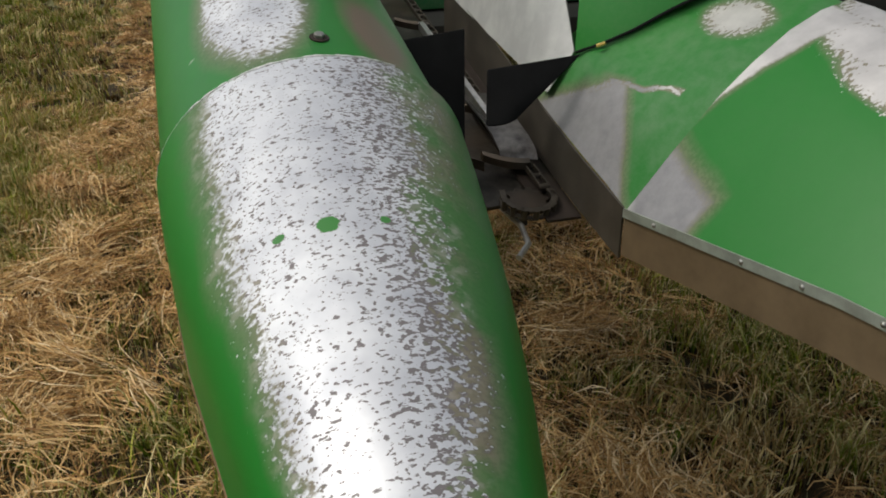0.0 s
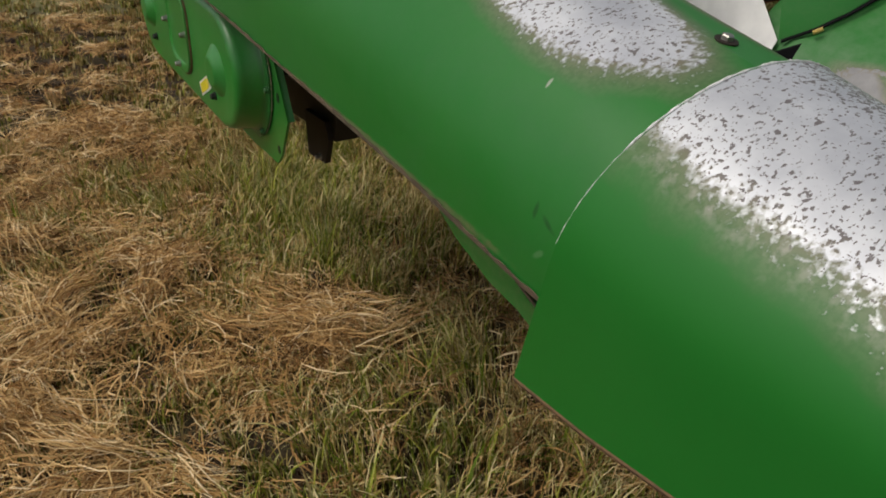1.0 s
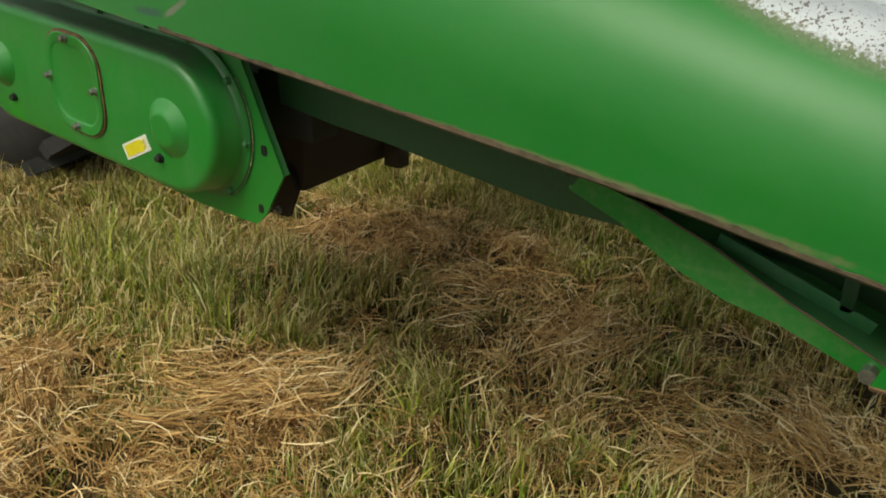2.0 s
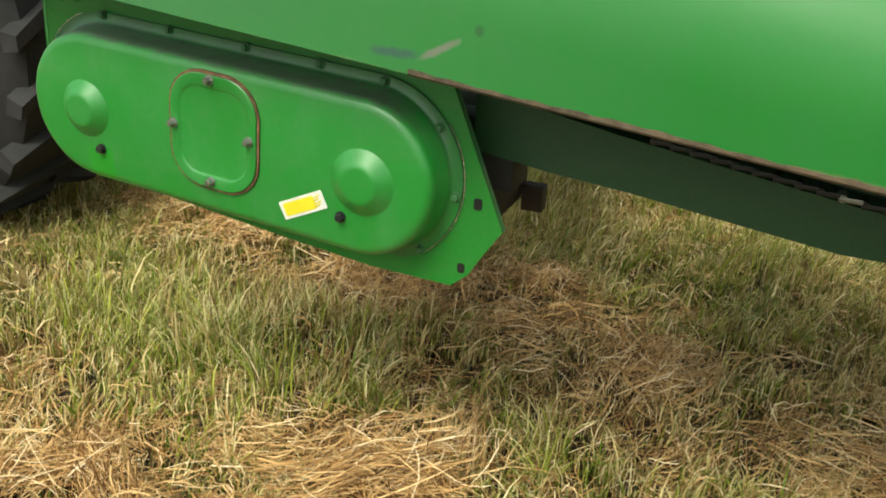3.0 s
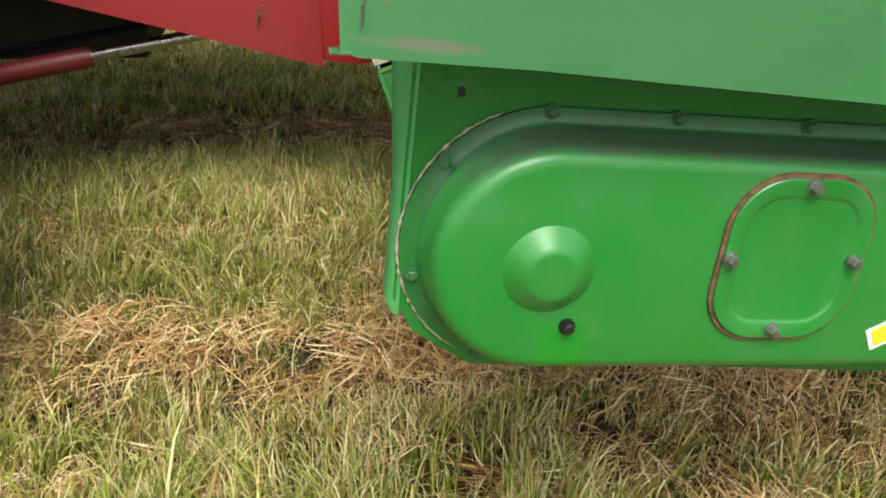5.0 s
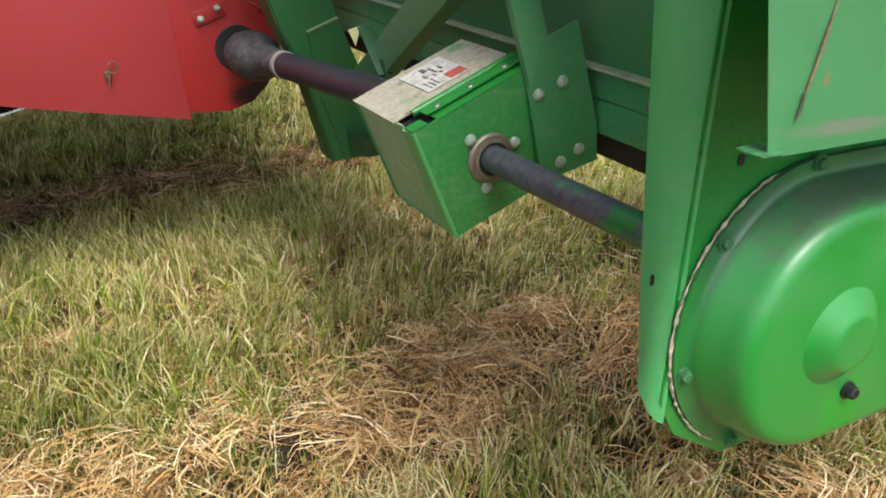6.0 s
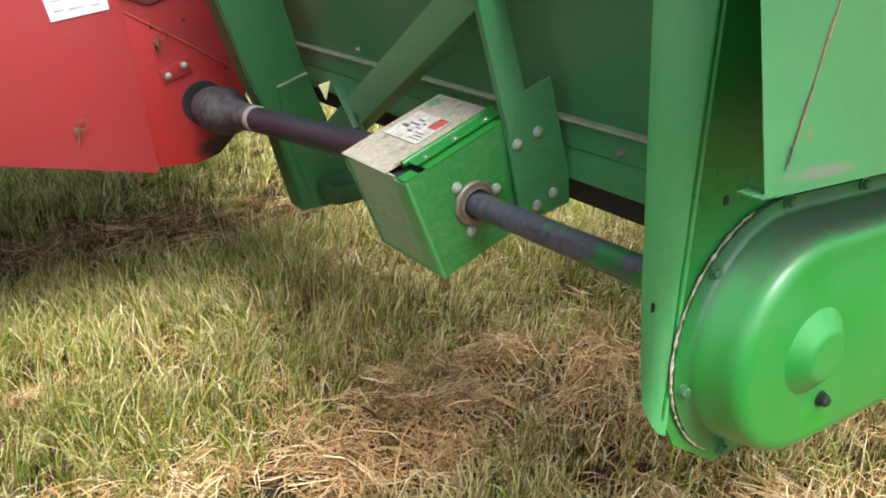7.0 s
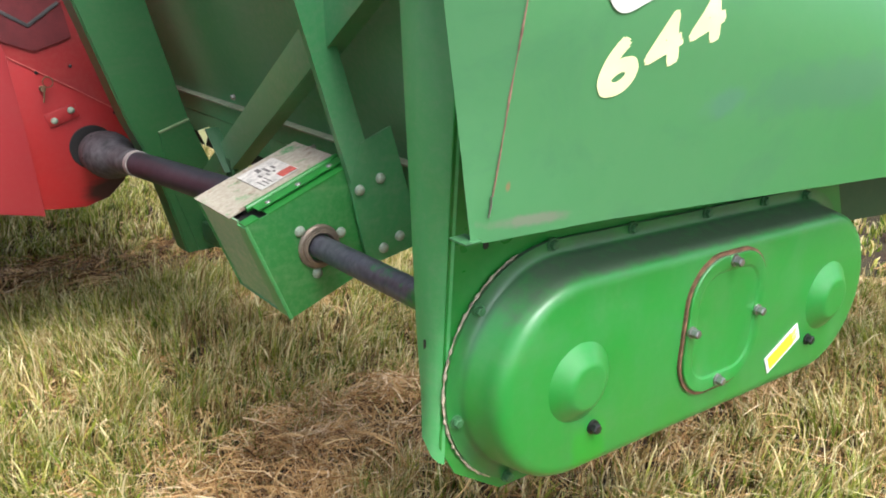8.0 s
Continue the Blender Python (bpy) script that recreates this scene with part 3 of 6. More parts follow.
def build_ground():
    bm = bmesh.new()
    xs = [-900, -200, -60, -20, -10] + [-6 + 0.25 * k for k in range(49)] + [10, 20, 60, 200, 900]
    ys = [-900, -200, -60, -20, -8] + [-4 + 0.25 * k for k in range(49)] + [12, 20, 60, 200, 900]
    rows = [[bm.verts.new((x, y, 0.02 * noise.noise((x * 0.9, y * 0.9, 0)) - 0.012 if abs(x) < 9 and abs(y) < 11 else -0.012))
             for x in xs] for y in ys]
    skin(bm, rows, False)
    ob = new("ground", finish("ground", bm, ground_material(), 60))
    tagged(ob, "mown hay field soil with brown thatch", "ground", kind="structure")


build_ground()


def blade_shader(nt, bs, c, through_light):
    nt.links.new(c, bs.inputs["Base Color"])
    bs.inputs["Roughness"].default_value = 0.55
    bs.inputs["Specular IOR Level"].default_value = 0.12
    tr = nt.nodes.new("ShaderNodeBsdfTranslucent")
    nt.links.new(c, tr.inputs[0])
    mx = nt.nodes.new("ShaderNodeMixShader")
    mx.inputs[0].default_value = through_light
    nt.links.new(bs.outputs[0], mx.inputs[1])
    nt.links.new(tr.outputs[0], mx.inputs[2])
    nt.links.new(mx.outputs[0], nt.nodes["Material Output"].inputs[0])


def island_and(nt, name):
    g = nt.nodes.new("ShaderNodeNewGeometry")
    at = nt.nodes.new("ShaderNodeAttribute")
    at.attribute_name = name
    return g.outputs["Random Per Island"], at.outputs["Fac"]


def grass_material(name, greens, straws, share):
    """Blades green or straw by chance and by patch; many green ones end in a dried tip."""
    m, nt, bs = node_mat(name)
    rnd, along = island_and(nt, "along")
    patch = noise_tex(nt, 1.7, 3, 0.6)
    patch2 = noise_tex(nt, 9.0, 2, 0.5)
    r2 = math2(nt, 'FRACT', math2(nt, 'MULTIPLY', rnd, 7.31))
    r3 = math2(nt, 'FRACT', math2(nt, 'MULTIPLY', rnd, 13.7))
    gcol = ramp(nt, r2, [(0.0, greens[0]), (0.5, greens[1]), (1.0, greens[2])])
    scol = ramp(nt, r3, [(0.0, straws[0]), (0.55, straws[1]), (1.0, straws[2])])
    lift = math2(nt, 'ADD', math2(nt, 'MULTIPLY', step(nt, patch, 0.3, 0.7), 0.55), math2(nt, 'MULTIPLY', step(nt, patch2, 0.3, 0.7), 0.3))
    spot = island_and(nt, "dry")[1]
    lift = math2(nt, 'SUBTRACT', lift, math2(nt, 'MULTIPLY', spot, 0.36))
    cut = math2(nt, 'GREATER_THAN', rnd, math2(nt, 'ADD', math2(nt, 'SUBTRACT', share, 0.42), lift))
    dry = math2(nt, 'MULTIPLY', step(nt, along, 0.45, 0.95), math2(nt, 'GREATER_THAN', r3, 0.4))
    c = mixc(nt, math2(nt, 'MULTIPLY', dry, 0.85), gcol, straws[2])
    c = mixc(nt, cut, c, scol)
    blade_shader(nt, bs, c, 0.08)
    return m


def hay_material():
    """Cut strands from damp red-brown to bleached, mostly alike within a wad."""
    m, nt, bs = node_mat("dry_hay")
    rnd, tone = island_and(nt, "along")
    v = math2(nt, 'ADD', math2(nt, 'MULTIPLY', tone, 0.42), math2(nt, 'MULTIPLY', rnd, 0.58))
    c = ramp(nt, v, [(0.08, (0.055, 0.028, 0.012)), (0.32, (0.21, 0.105, 0.036)), (0.54, (0.50, 0.295, 0.115)), (0.76, (0.72, 0.50, 0.235)), (0.93, (0.88, 0.71, 0.46))])
    blade_shader(nt, bs, c, 0.05)
    return m


grass_mat = grass_material("grass_blades", ((0.065, 0.120, 0.010), (0.21, 0.262, 0.030), (0.43, 0.42, 0.08)),
                           ((0.20, 0.12, 0.042), (0.52, 0.40, 0.16), (0.86, 0.75, 0.44)), 0.55)
hay_mat = hay_material()
# dead brown thatch, kept darker still to paint shade between the blades
thatch_mat = grass_material("dead_thatch_shade", ((0.020, 0.026, 0.006), (0.045, 0.042, 0.010), (0.085, 0.062, 0.018)),
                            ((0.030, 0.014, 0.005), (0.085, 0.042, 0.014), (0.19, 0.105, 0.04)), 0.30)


def ribbon_mesh(name, pts, wid, mat, tone=None, dry=None):
    """Ribbons: pts (n, k, 3) along each, wid (n, k, 3) half-width vectors; the last point is a tip."""
    n, k, _ = pts.shape
    v = np.empty((n, 2 * k - 1, 3), np.float32)
    v[:, 0:2 * k - 2:2] = (pts - wid)[:, :-1]
    v[:, 1:2 * k - 2:2] = (pts + wid)[:, :-1]
    v[:, -1] = pts[:, -1]
    quads = np.array([[2 * i, 2 * i + 1, 2 * i + 3, 2 * i + 2] for i in range(k - 2)], np.int32).reshape(-1)
    one = np.concatenate([quads, np.array([2 * k - 4, 2 * k - 3, 2 * k - 2], np.int32)])
    loops = (one[None] + (np.arange(n, dtype=np.int32) * (2 * k - 1))[:, None]).ravel()
    sizes = np.tile(np.array([4] * (k - 2) + [3], np.int32), n)
    starts = np.concatenate([[0], np.cumsum(sizes)[:-1]]).astype(np.int32)
    me = bpy.data.meshes.new(name)
    me.vertices.add(n * (2 * k - 1))
    me.vertices.foreach_set("co", v.ravel())
    me.loops.add(len(loops))
    me.loops.foreach_set("vertex_index", loops)
    me.polygons.add(len(sizes))
    me.polygons.foreach_set("loop_start", starts)
    me.polygons.foreach_set("use_smooth", np.ones(len(sizes), bool))
    me.update(calc_edges=True)
    run = np.repeat(np.linspace(0, 1, k), 2)[:-1]
    al = np.tile(run, n) if tone is None else np.repeat(tone, 2 * k - 1)
    me.attributes.new("along", 'FLOAT', 'POINT').data.foreach_set("value", al.astype(np.float32))
    if dry is not None:
        me.attributes.new("dry", 'FLOAT', 'POINT').data.foreach_set("value", np.repeat(dry, 2 * k - 1).astype(np.float32))
    me.materials.append(mat)
    return me


rng = np.random.default_rng(5)


def clumpy(x, y, f, seed):
    """A cheap smooth field between -1 and 1."""
    return (np.sin(f * x + 1.3 * seed) * np.cos(f * 1.1 * y - seed) + np.sin(f * 0.53 * (x + y) + 2.1 * seed)
            * np.cos(f * 0.61 * (x - y) + seed)) * 0.5


def relief(x, y):
    """Small heaps in the hay, 0 to 1."""
    return np.clip(0.5 + 0.6 * clumpy(x, y, 13, 3) + 0.35 * clumpy(x, y, 29, 7), 0, 1)


def hollow(x, y):
    """Small bare hollows where the dark ground shows, 0 to 1."""
    return np.clip(2.2 * (clumpy(x, y, 9.5, 11) + 0.5 * clumpy(x, y, 23, 13)) - 1.0, 0, 1) * ((y < 2.4) & (x > -2.2))


def standing(n, x0, x1, y0, y1, hmin, hmax, w, per=12, near=0, bends=((0, 0), (0.38, 0.16), (0.72, 0.5), (1.0, 1.0))):
    """Stubble and standing grass in tufts over a stretch of the field."""
    k = n // per
    tx, ty = rng.uniform(x0, x1, k), rng.uniform(y0, y1, k)
    c = clumpy(tx, ty, 11, 1) + 0.7 * clumpy(tx, ty, 31, 2)
    hay = hay_at(tx, ty)
    fresh = spots(tx, ty, LUSH)
    keep = rng.uniform(0, 1, k) < np.clip(0.74 + 0.45 * c + 0.25 * fresh - 0.34 * hay - 0.25 * spots(tx, ty, DRY), 0.08, 1) * (1 - 0.6 * hollow(tx, ty))
    if near:
        # leave out the ground that the denser stretches cover, and thin out towards the rim
        keep &= ~((tx > -6) & (tx < 2.6) & (ty > -1.2) & (ty < 5.5))
        keep &= rng.uniform(0, 1, k) > (np.hypot(tx + 1, ty - 2) / 15.5) ** 4
    tx, ty, c, hay, fresh = tx[keep], ty[keep], c[keep], hay[keep], fresh[keep]
    dry = spots(tx, ty, DRY) - 0.8 * fresh
    m = len(tx)
    lush = np.clip(clumpy(tx, ty, 4.5, 9), 0, 1)
    tall = rng.uniform(0.45, 1.05, m) * (0.85 + 0.3 * np.clip(c, -0.6, 1) + 0.25 * lush + 0.35 * fresh) * (1 - 0.3 * hay) * (1 - 0.35 * np.clip(dry, 0, 1))
    tall = tall * np.where(rng.uniform(0, 1, m) < 0.07, 1.4, 1.0)
    # tufts lie over together, in swathes
    wind = 2.6 * clumpy(tx, ty, 2.7, 5) + rng.normal(0, 0.9, m)
    push = np.abs(rng.normal(0.08, 0.22, m)) + 0.22 * np.clip(clumpy(tx, ty, 6, 8), 0, 1)
    loose = rng.uniform(0.008, 0.030, m)
    rep = lambda v: np.repeat(v, per)
    n = m * per
    x, y = rep(tx) + rng.normal(0, 1, n) * rep(loose), rep(ty) + rng.normal(0, 1, n) * rep(loose)
    h = rng.uniform(hmin, hmax, n) * rep(tall)
    a = np.where(rng.uniform(0, 1, n) < 0.65, rep(wind) + rng.normal(0, 0.6, n), rng.uniform(0, 2 * np.pi, n))
    lean = (np.abs(rng.normal(0.05, 0.36, n)) + rep(push)) * h
    droop = np.clip(lean / h * 0.32 + rng.normal(0, 0.08, n), 0, 0.7)
    dx, dy = np.cos(a) * lean, np.sin(a) * lean
    p = np.zeros((n, len(bends), 3))
    for i, (q, r) in enumerate(bends):
        p[:, i, 0], p[:, i, 1], p[:, i, 2] = x + dx * r, y + dy * r, h * q * (1 - droop * r) - 0.015 * (i == 0)
    b = rng.uniform(0, 2 * np.pi, n)
    wv = np.stack([np.cos(b), np.sin(b), np.zeros(n)], -1)[:, None] * (w * rng.uniform(0.35, 1.0, n) * np.where(rng.uniform(0, 1, n) < 0.2, 1.9, 1.0))[:, None, None]
    taper = np.array([1.0, 0.9, 0.6, 0.0] if len(bends) == 4 else [1.0, 0.7, 0.0])
    return p, wv * taper[None, :, None], rep(dry)


def lying(n, x0, x1, y0, y1, lmin, lmax, w, bare=0.1, per=36, pale=0.0, up=0.0, fan=0.48, strays=0.22):
    """Cut hay in wads: strands that mostly follow their wad, heaped where the hay is thick."""
    k = n // per
    tx, ty = rng.uniform(x0, x1, k), rng.uniform(y0, y1, k)
    t0, r0 = hay_at(tx, ty), relief(tx, ty)
    keep = rng.uniform(0, 1, k) < np.clip(t0 * (0.05 + 0.85 * r0 ** 1.5) + bare * (0.2 + r0), 0, 1) * (1 - 0.65 * hollow(tx, ty))
    tx, ty, t0, r0 = tx[keep], ty[keep], t0[keep], r0[keep]
    rep = lambda v: np.repeat(v, per)
    m = len(tx)
    n = m * per
    head = 1.6 * clumpy(tx, ty, 3.2, 4) + 0.7 * clumpy(tx, ty, 9, 6) + rng.normal(0, 0.6, m)
    lift = rng.uniform(0, 1, m) ** 1.3 * (0.012 + 0.17 * t0 * r0 ** 1.5)
    curl = rng.normal(0, 0.6, m)
    # paler at y 0.85-1.7 to offset the hood's shade, darker past 2.9
    tone = np.clip(rng.normal(0.60, 0.28, m) + pale + 0.05 * (ty > 0.85) + 0.08 * ((ty > 0.85) & (ty < 1.7)) - 0.35 * (ty > 2.9) , 0, 1)
    spread = rng.uniform(0.02, 0.075, m)
    x, y, t = rep(tx) + rng.normal(0, 1, n) * rep(spread), rep(ty) + rng.normal(0, 1, n) * rep(spread), rep(t0)
    L = rng.uniform(lmin, lmax, n) * rep(rng.uniform(0.6, 1.15, m))
    a = rep(head) + rng.normal(0, fan, n)
    stray = rng.uniform(0, 1, n) < strays
    a = np.where(stray, rng.uniform(0, 6.28, n), a)
    top = 0.008 + up + rep(lift) + rng.uniform(0, 1, n) * (0.018 + 0.04 * t)
    bend = 0.5 * rep(curl) + rng.normal(0, 0.14, n)
    tilt = rng.normal(0, 0.16, n) + rep(rng.normal(0, 0.16, m))
    sag = 0.16 * L * rng.uniform(0, 1, n)
    p = np.zeros((n, 4, 3))
    for i, s in enumerate((-0.5, -0.17, 0.17, 0.5)):
        aa = a + bend * s * 2
        p[:, i, 0] = x + L * s * np.cos(aa)
        p[:, i, 1] = y + L * s * np.sin(aa)
        p[:, i, 2] = np.maximum(top + L * s * tilt - sag * (2 * s) ** 2, 0.004)
    wv = np.stack([-np.sin(a), np.cos(a), rng.normal(0, 0.5, n)], -1)[:, None] * (w * rng.uniform(0.5, 1.6, n))[:, None, None]
    return p, wv * np.array([0.8, 1.0, 0.9, 0.0])[None, :, None], rep(tone)


def build_grass():
    low = ((0, 0), (0.5, 0.25), (1.0, 1.0))
    near = standing(225000, -2.4, 2.6, -1.1, 3.2, 0.06, 0.190, 0.0028)
    back = standing(110000, -3.6, 2.6, 2.6, 6.0, 0.05, 0.15, 0.0034)
    side = standing(70000, -6.0, -2.2, -2.0, 2.6, 0.05, 0.13, 0.0042)
    p, w, d = (np.concatenate(s) for s in zip(near, back, side))
    ob = new("grass", ribbon_mesh("grass", p, w, grass_mat, dry=d))
    tagged(ob, "short mown grass stubble, green and straw coloured", "grass", kind="stuff")
    far = [standing(36000, -3.5, 4.5, -4.5, -1.0, 0.06, 0.13, 0.0065, bends=low), standing(14000, 2.4, 5, -1.2, 4, 0.06, 0.13, 0.0065, bends=low),
           standing(32000, -9, -5.5, -4, 4, 0.06, 0.13, 0.0075, bends=low), standing(34000, -5, 6, 5.5, 11, 0.06, 0.13, 0.0075, bends=low),
           standing(26000, 2.5, 7, -4, 5.5, 0.06, 0.13, 0.006, bends=low), standing(170000, -16, 14, -13, 18, 0.06, 0.13, 0.0095, bends=low, near=1)]
    p, w, d = (np.concatenate(s) for s in zip(*far))
    ob = new("far_grass", ribbon_mesh("far_grass", p, w, grass_mat, dry=d))
    tagged(ob, "mown green and straw grass farther out in the field", "grass", kind="stuff")
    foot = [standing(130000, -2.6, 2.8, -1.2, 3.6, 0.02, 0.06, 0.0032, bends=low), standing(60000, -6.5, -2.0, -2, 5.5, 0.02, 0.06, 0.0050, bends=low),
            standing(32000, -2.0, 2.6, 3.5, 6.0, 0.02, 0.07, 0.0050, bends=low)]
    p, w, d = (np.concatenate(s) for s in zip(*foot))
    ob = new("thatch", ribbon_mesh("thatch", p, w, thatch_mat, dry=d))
    tagged(ob, "dead brown thatch darkened to paint shade at the foot of the stubble", "thatch", kind="stuff")
    near = lying(300000, -2.6, 2.6, -1.2, 3.0, 0.05, 0.21, 0.0013, 0.13)
    mid = lying(160000, -6.5, 3.5, -1.6, 5.5, 0.08, 0.30, 0.0020, 0.14)
    row = lying(42000, -2.4, 1.6, 3.0, 4.3, 0.06, 0.24, 0.0019, 0.12)
    stems = lying(50000, -2.4, 2.4, -1.2, 2.8, 0.05, 0.20, 0.0012, 0.20, 3, 0.14, 0.035, 0.8, 0.3)
    wisps = lying(46000, -1.3, 1.2, -1.2, 0.7, 0.12, 0.34, 0.0013, 0.0, 70, 0.16, 0.02, 0.17, 0.04)
    p, w, tone = (np.concatenate(s) for s in zip(near, mid, row, stems, wisps))
    ob = new("hay", ribbon_mesh("hay", p, w, hay_mat, tone))
    tagged(ob, "loose brown cut hay strands lying on the stubble", "hay", kind="stuff")


build_grass()


# ---------------------------------------------------------------- end divider of the corn head
def arch(yl, yr, zc, spring, zb, n=16, x=0.0, slope=0.0, side=4):
    """Points up one side wall, over an elliptic arch and down the other; x leans by slope from the foot."""
    yc, w = (yl + yr) / 2, (yr - yl) / 2
    pts = [(yl, zb + (spring - zb) * k / side) for k in range(side)]
    for k in range(n + 1):
        a = math.pi * (1 - k / n)
        pts.append((yc + w * math.cos(a), spring + (zc - spring) * math.sin(a)))
    pts += [(yr, spring + (zb - spring) * k / side) for k in range(1, side + 1)]
    return [(x + slope * (z - zc), y, z) for y, z in pts]


def edge_z(x):
    return 1.233 - 0.110 * x


def hood_profile(x, half, yl=-0.078, yr=0.352):
    d = 1.85 - x
    back = min(1.0, max(0.0, (0.4 - x) / 0.8))
    zc, spring = 1.268 + 0.25 * d, 1.080 + 0.165 * d + 0.10 * back
    pts = arch(yl, yr, zc, spring, edge_z(x), x=x, slope=0.42 * min(1.0, max(0.0, (x - 1.5) / 0.4)))
    pts = [(a, b - 0.14 * back * min(c - edge_z(x), 0.28), c) for a, b, c in pts]
    mid = len(pts) // 2
    return pts[:mid + 1] if half == 0 else pts[mid:]


def build_end_hood():
    t = thing("end_divider_hood", (0.6, 0.1, 1.2), "long green sheet-metal end divider hood with worn patch and scratches", "machine hood")
    xs = [1.90, 1.85, 1.78, 1.7, 1.6, 1.5, 1.4, 1.2, 1.0, 0.7, 0.4, 0.1, -0.2, -0.4]
    rings = [hood_profile(x, 0) for x in xs]
    # the side sheet turns in along a slanting crease at its rear end
    last = hood_profile(-0.54, 0)
    rings.append([(-0.584 + 0.10 * min(z - 1.30, 0.3), y, z) for x, y, z in last])
    rings.append([(-0.603, y + 0.30 * max(0, min(z, 1.62) - 1.30), z) for x, y, z in hood_profile(-0.6, 0)])
    bm = bmesh.new()
    sheet(bm, rings, 0.003)
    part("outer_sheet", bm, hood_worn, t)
    bm = bmesh.new()
    sheet(bm, [hood_profile(x, 1) for x in [1.90, 1.85, 1.78, 1.7, 1.5, 1.2, 0.9, 0.6, 0.3, 0.05]], 0.003)
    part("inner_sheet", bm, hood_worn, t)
    # rusty rolled lip under the side sheet
    bm = bmesh.new()
    jig = [0.0016 * math.sin(2.3 * k) + 0.0012 * math.sin(5.9 * k + 1) for k in range(60)]
    edge = [hood_profile(x, 0)[0] for x in np.linspace(0.46, 1.895, 60)]
    sheet(bm, [[(x, y + 0.078 + yl, z + dz + (j if dz > 0.005 else 0)) for y, dz in ((-0.060, -0.001), (-0.076, -0.0015), (-0.0795, 0.002), (-0.0800, 0.0085))]
               for (x, yl, z), j in zip(edge, jig)], 0.0012)
    part("rolled_hem", bm, hem_dusty, t, "dusty rusted hem along the lower edge")
    # hold-down bolt with a big washer
    bm = bmesh.new()
    c, up = Vector((1.797, 0.154, 1.2796)), Vector((0.24, 0.08, 1)).normalized()
    tube(bm, [c - up * 0.004, c + up * 0.002], 0.0135, 20)
    part("washer", bm, frame_brown, t, "thin dark steel washer")
    put("bolt", bolt_mesh("hood_bolt", 0.0075, 0.007, zinc, False), t, turned(*(c + up * 0.003), up))
    # chipped seam, dents and scratches along the side
    bm = bmesh.new()
    pts = [(-0.584 + 0.10 * (z - 1.30), -0.0795 - 0.14 * (z - 1.297) + 0.0006 * math.sin(40 * z), z) for z in np.linspace(1.345, 1.66, 16)]
    tube(bm, pts, [0.0010 + 0.0003 * math.sin(1.7 * k) + 0.0003 * math.sin(4.1 * k) for k in range(16)], 6)
    part("rusty_seam", bm, plain("faded_rust", (0.25, 0.14, 0.10), 0.8, 0.4, 70), t, "rust line down the folded seam")
    bm = bmesh.new()
    box(bm, (-0.614, -0.084, 1.297), (-0.592, -0.055, 1.299), 0.0005)
    part("tab", bm, bolt_green, t, "bent chipped metal tab")
    bm = bmesh.new()
    tube(bm, [(-0.5815, -0.0865, 1.346), (-0.5805, -0.0855, 1.336), (-0.583, -0.084, 1.322)], [0.0008, 0.0015, 0.0009], 6)
    part("bare_chip", bm, zinc, t, "chip down to bare metal")
    return t


end_hood = build_end_hood()


def build_end_snout():
    t = thing("end_divider_snout", (2.4, 0.1, 0.9), "rounded green divider snout worn to flecked bare steel", "divider snout", "divider snouts")
    secs = [(1.874, -0.084, 0.357, 1.2735, 0.905), (1.97, -0.079, 0.340, 1.250, 0.905), (2.05, -0.071, 0.322, 1.229, 0.91), (2.2, -0.050, 0.290, 1.190, 0.917),
            (2.35, -0.027, 0.250, 1.150, 0.915), (2.5, -0.002, 0.206, 1.105, 0.905), (2.7, 0.012, 0.172, 1.02, 0.875),
            (2.9, 0.030, 0.142, 0.91, 0.815), (3.05, 0.052, 0.115, 0.815, 0.75), (3.13, 0.072, 0.093, 0.755, 0.73)]
    rings = []
    for i, (x, yl, yr, zc, zb) in enumerate(secs):
        h = min(0.19, 0.88 * (yr - yl) / 2, (zc - zb) * 0.8)
        rings.append(arch(yl, yr, zc, zc - h, zb, n=24, x=x, slope=0.318 * max(0.0, 1 - i / 4)))
    bm = bmesh.new()
    sheet(bm, rings, 0.003)
    part("shell", bm, snout_worn, t)
    bm = bmesh.new()
    tube(bm, [(r[0][0], r[0][1] + 0.002, r[0][2]) for r in rings], 0.004, 6)
    part("rolled_edge", bm, rusty, t, "dirty brown lower edge")
    bm = bmesh.new()
    tube(bm, [(r[-1][0], r[-1][1] - 0.002, r[-1][2]) for r in rings], 0.004, 6)
    part("rolled_edge", bm, rusty, t, "dirty brown lower edge")
    # bright chipped rear edge
    bm = bmesh.new()
    edge = [Vector(p) + Vector((-0.001, 0, 0.001)) for p in rings[0][5:21]]
    fine = [a.lerp(b, k / 5) for a, b in zip(edge, edge[1:]) for k in range(5)]
    chips = random.Random(4)
    tube(bm, fine, [chips.choice((0.0004, 0.0009, 0.0013, 0.0017)) * (1.0 if k > 22 else 0.35) for k in range(len(fine))], 6)
    part("rear_edge", bm, plain("bare_chipped_edge", (0.72, 0.73, 0.74), 0.45, 0.25, 160), t, "chipped bare rear edge")
    return t


build_end_snout()


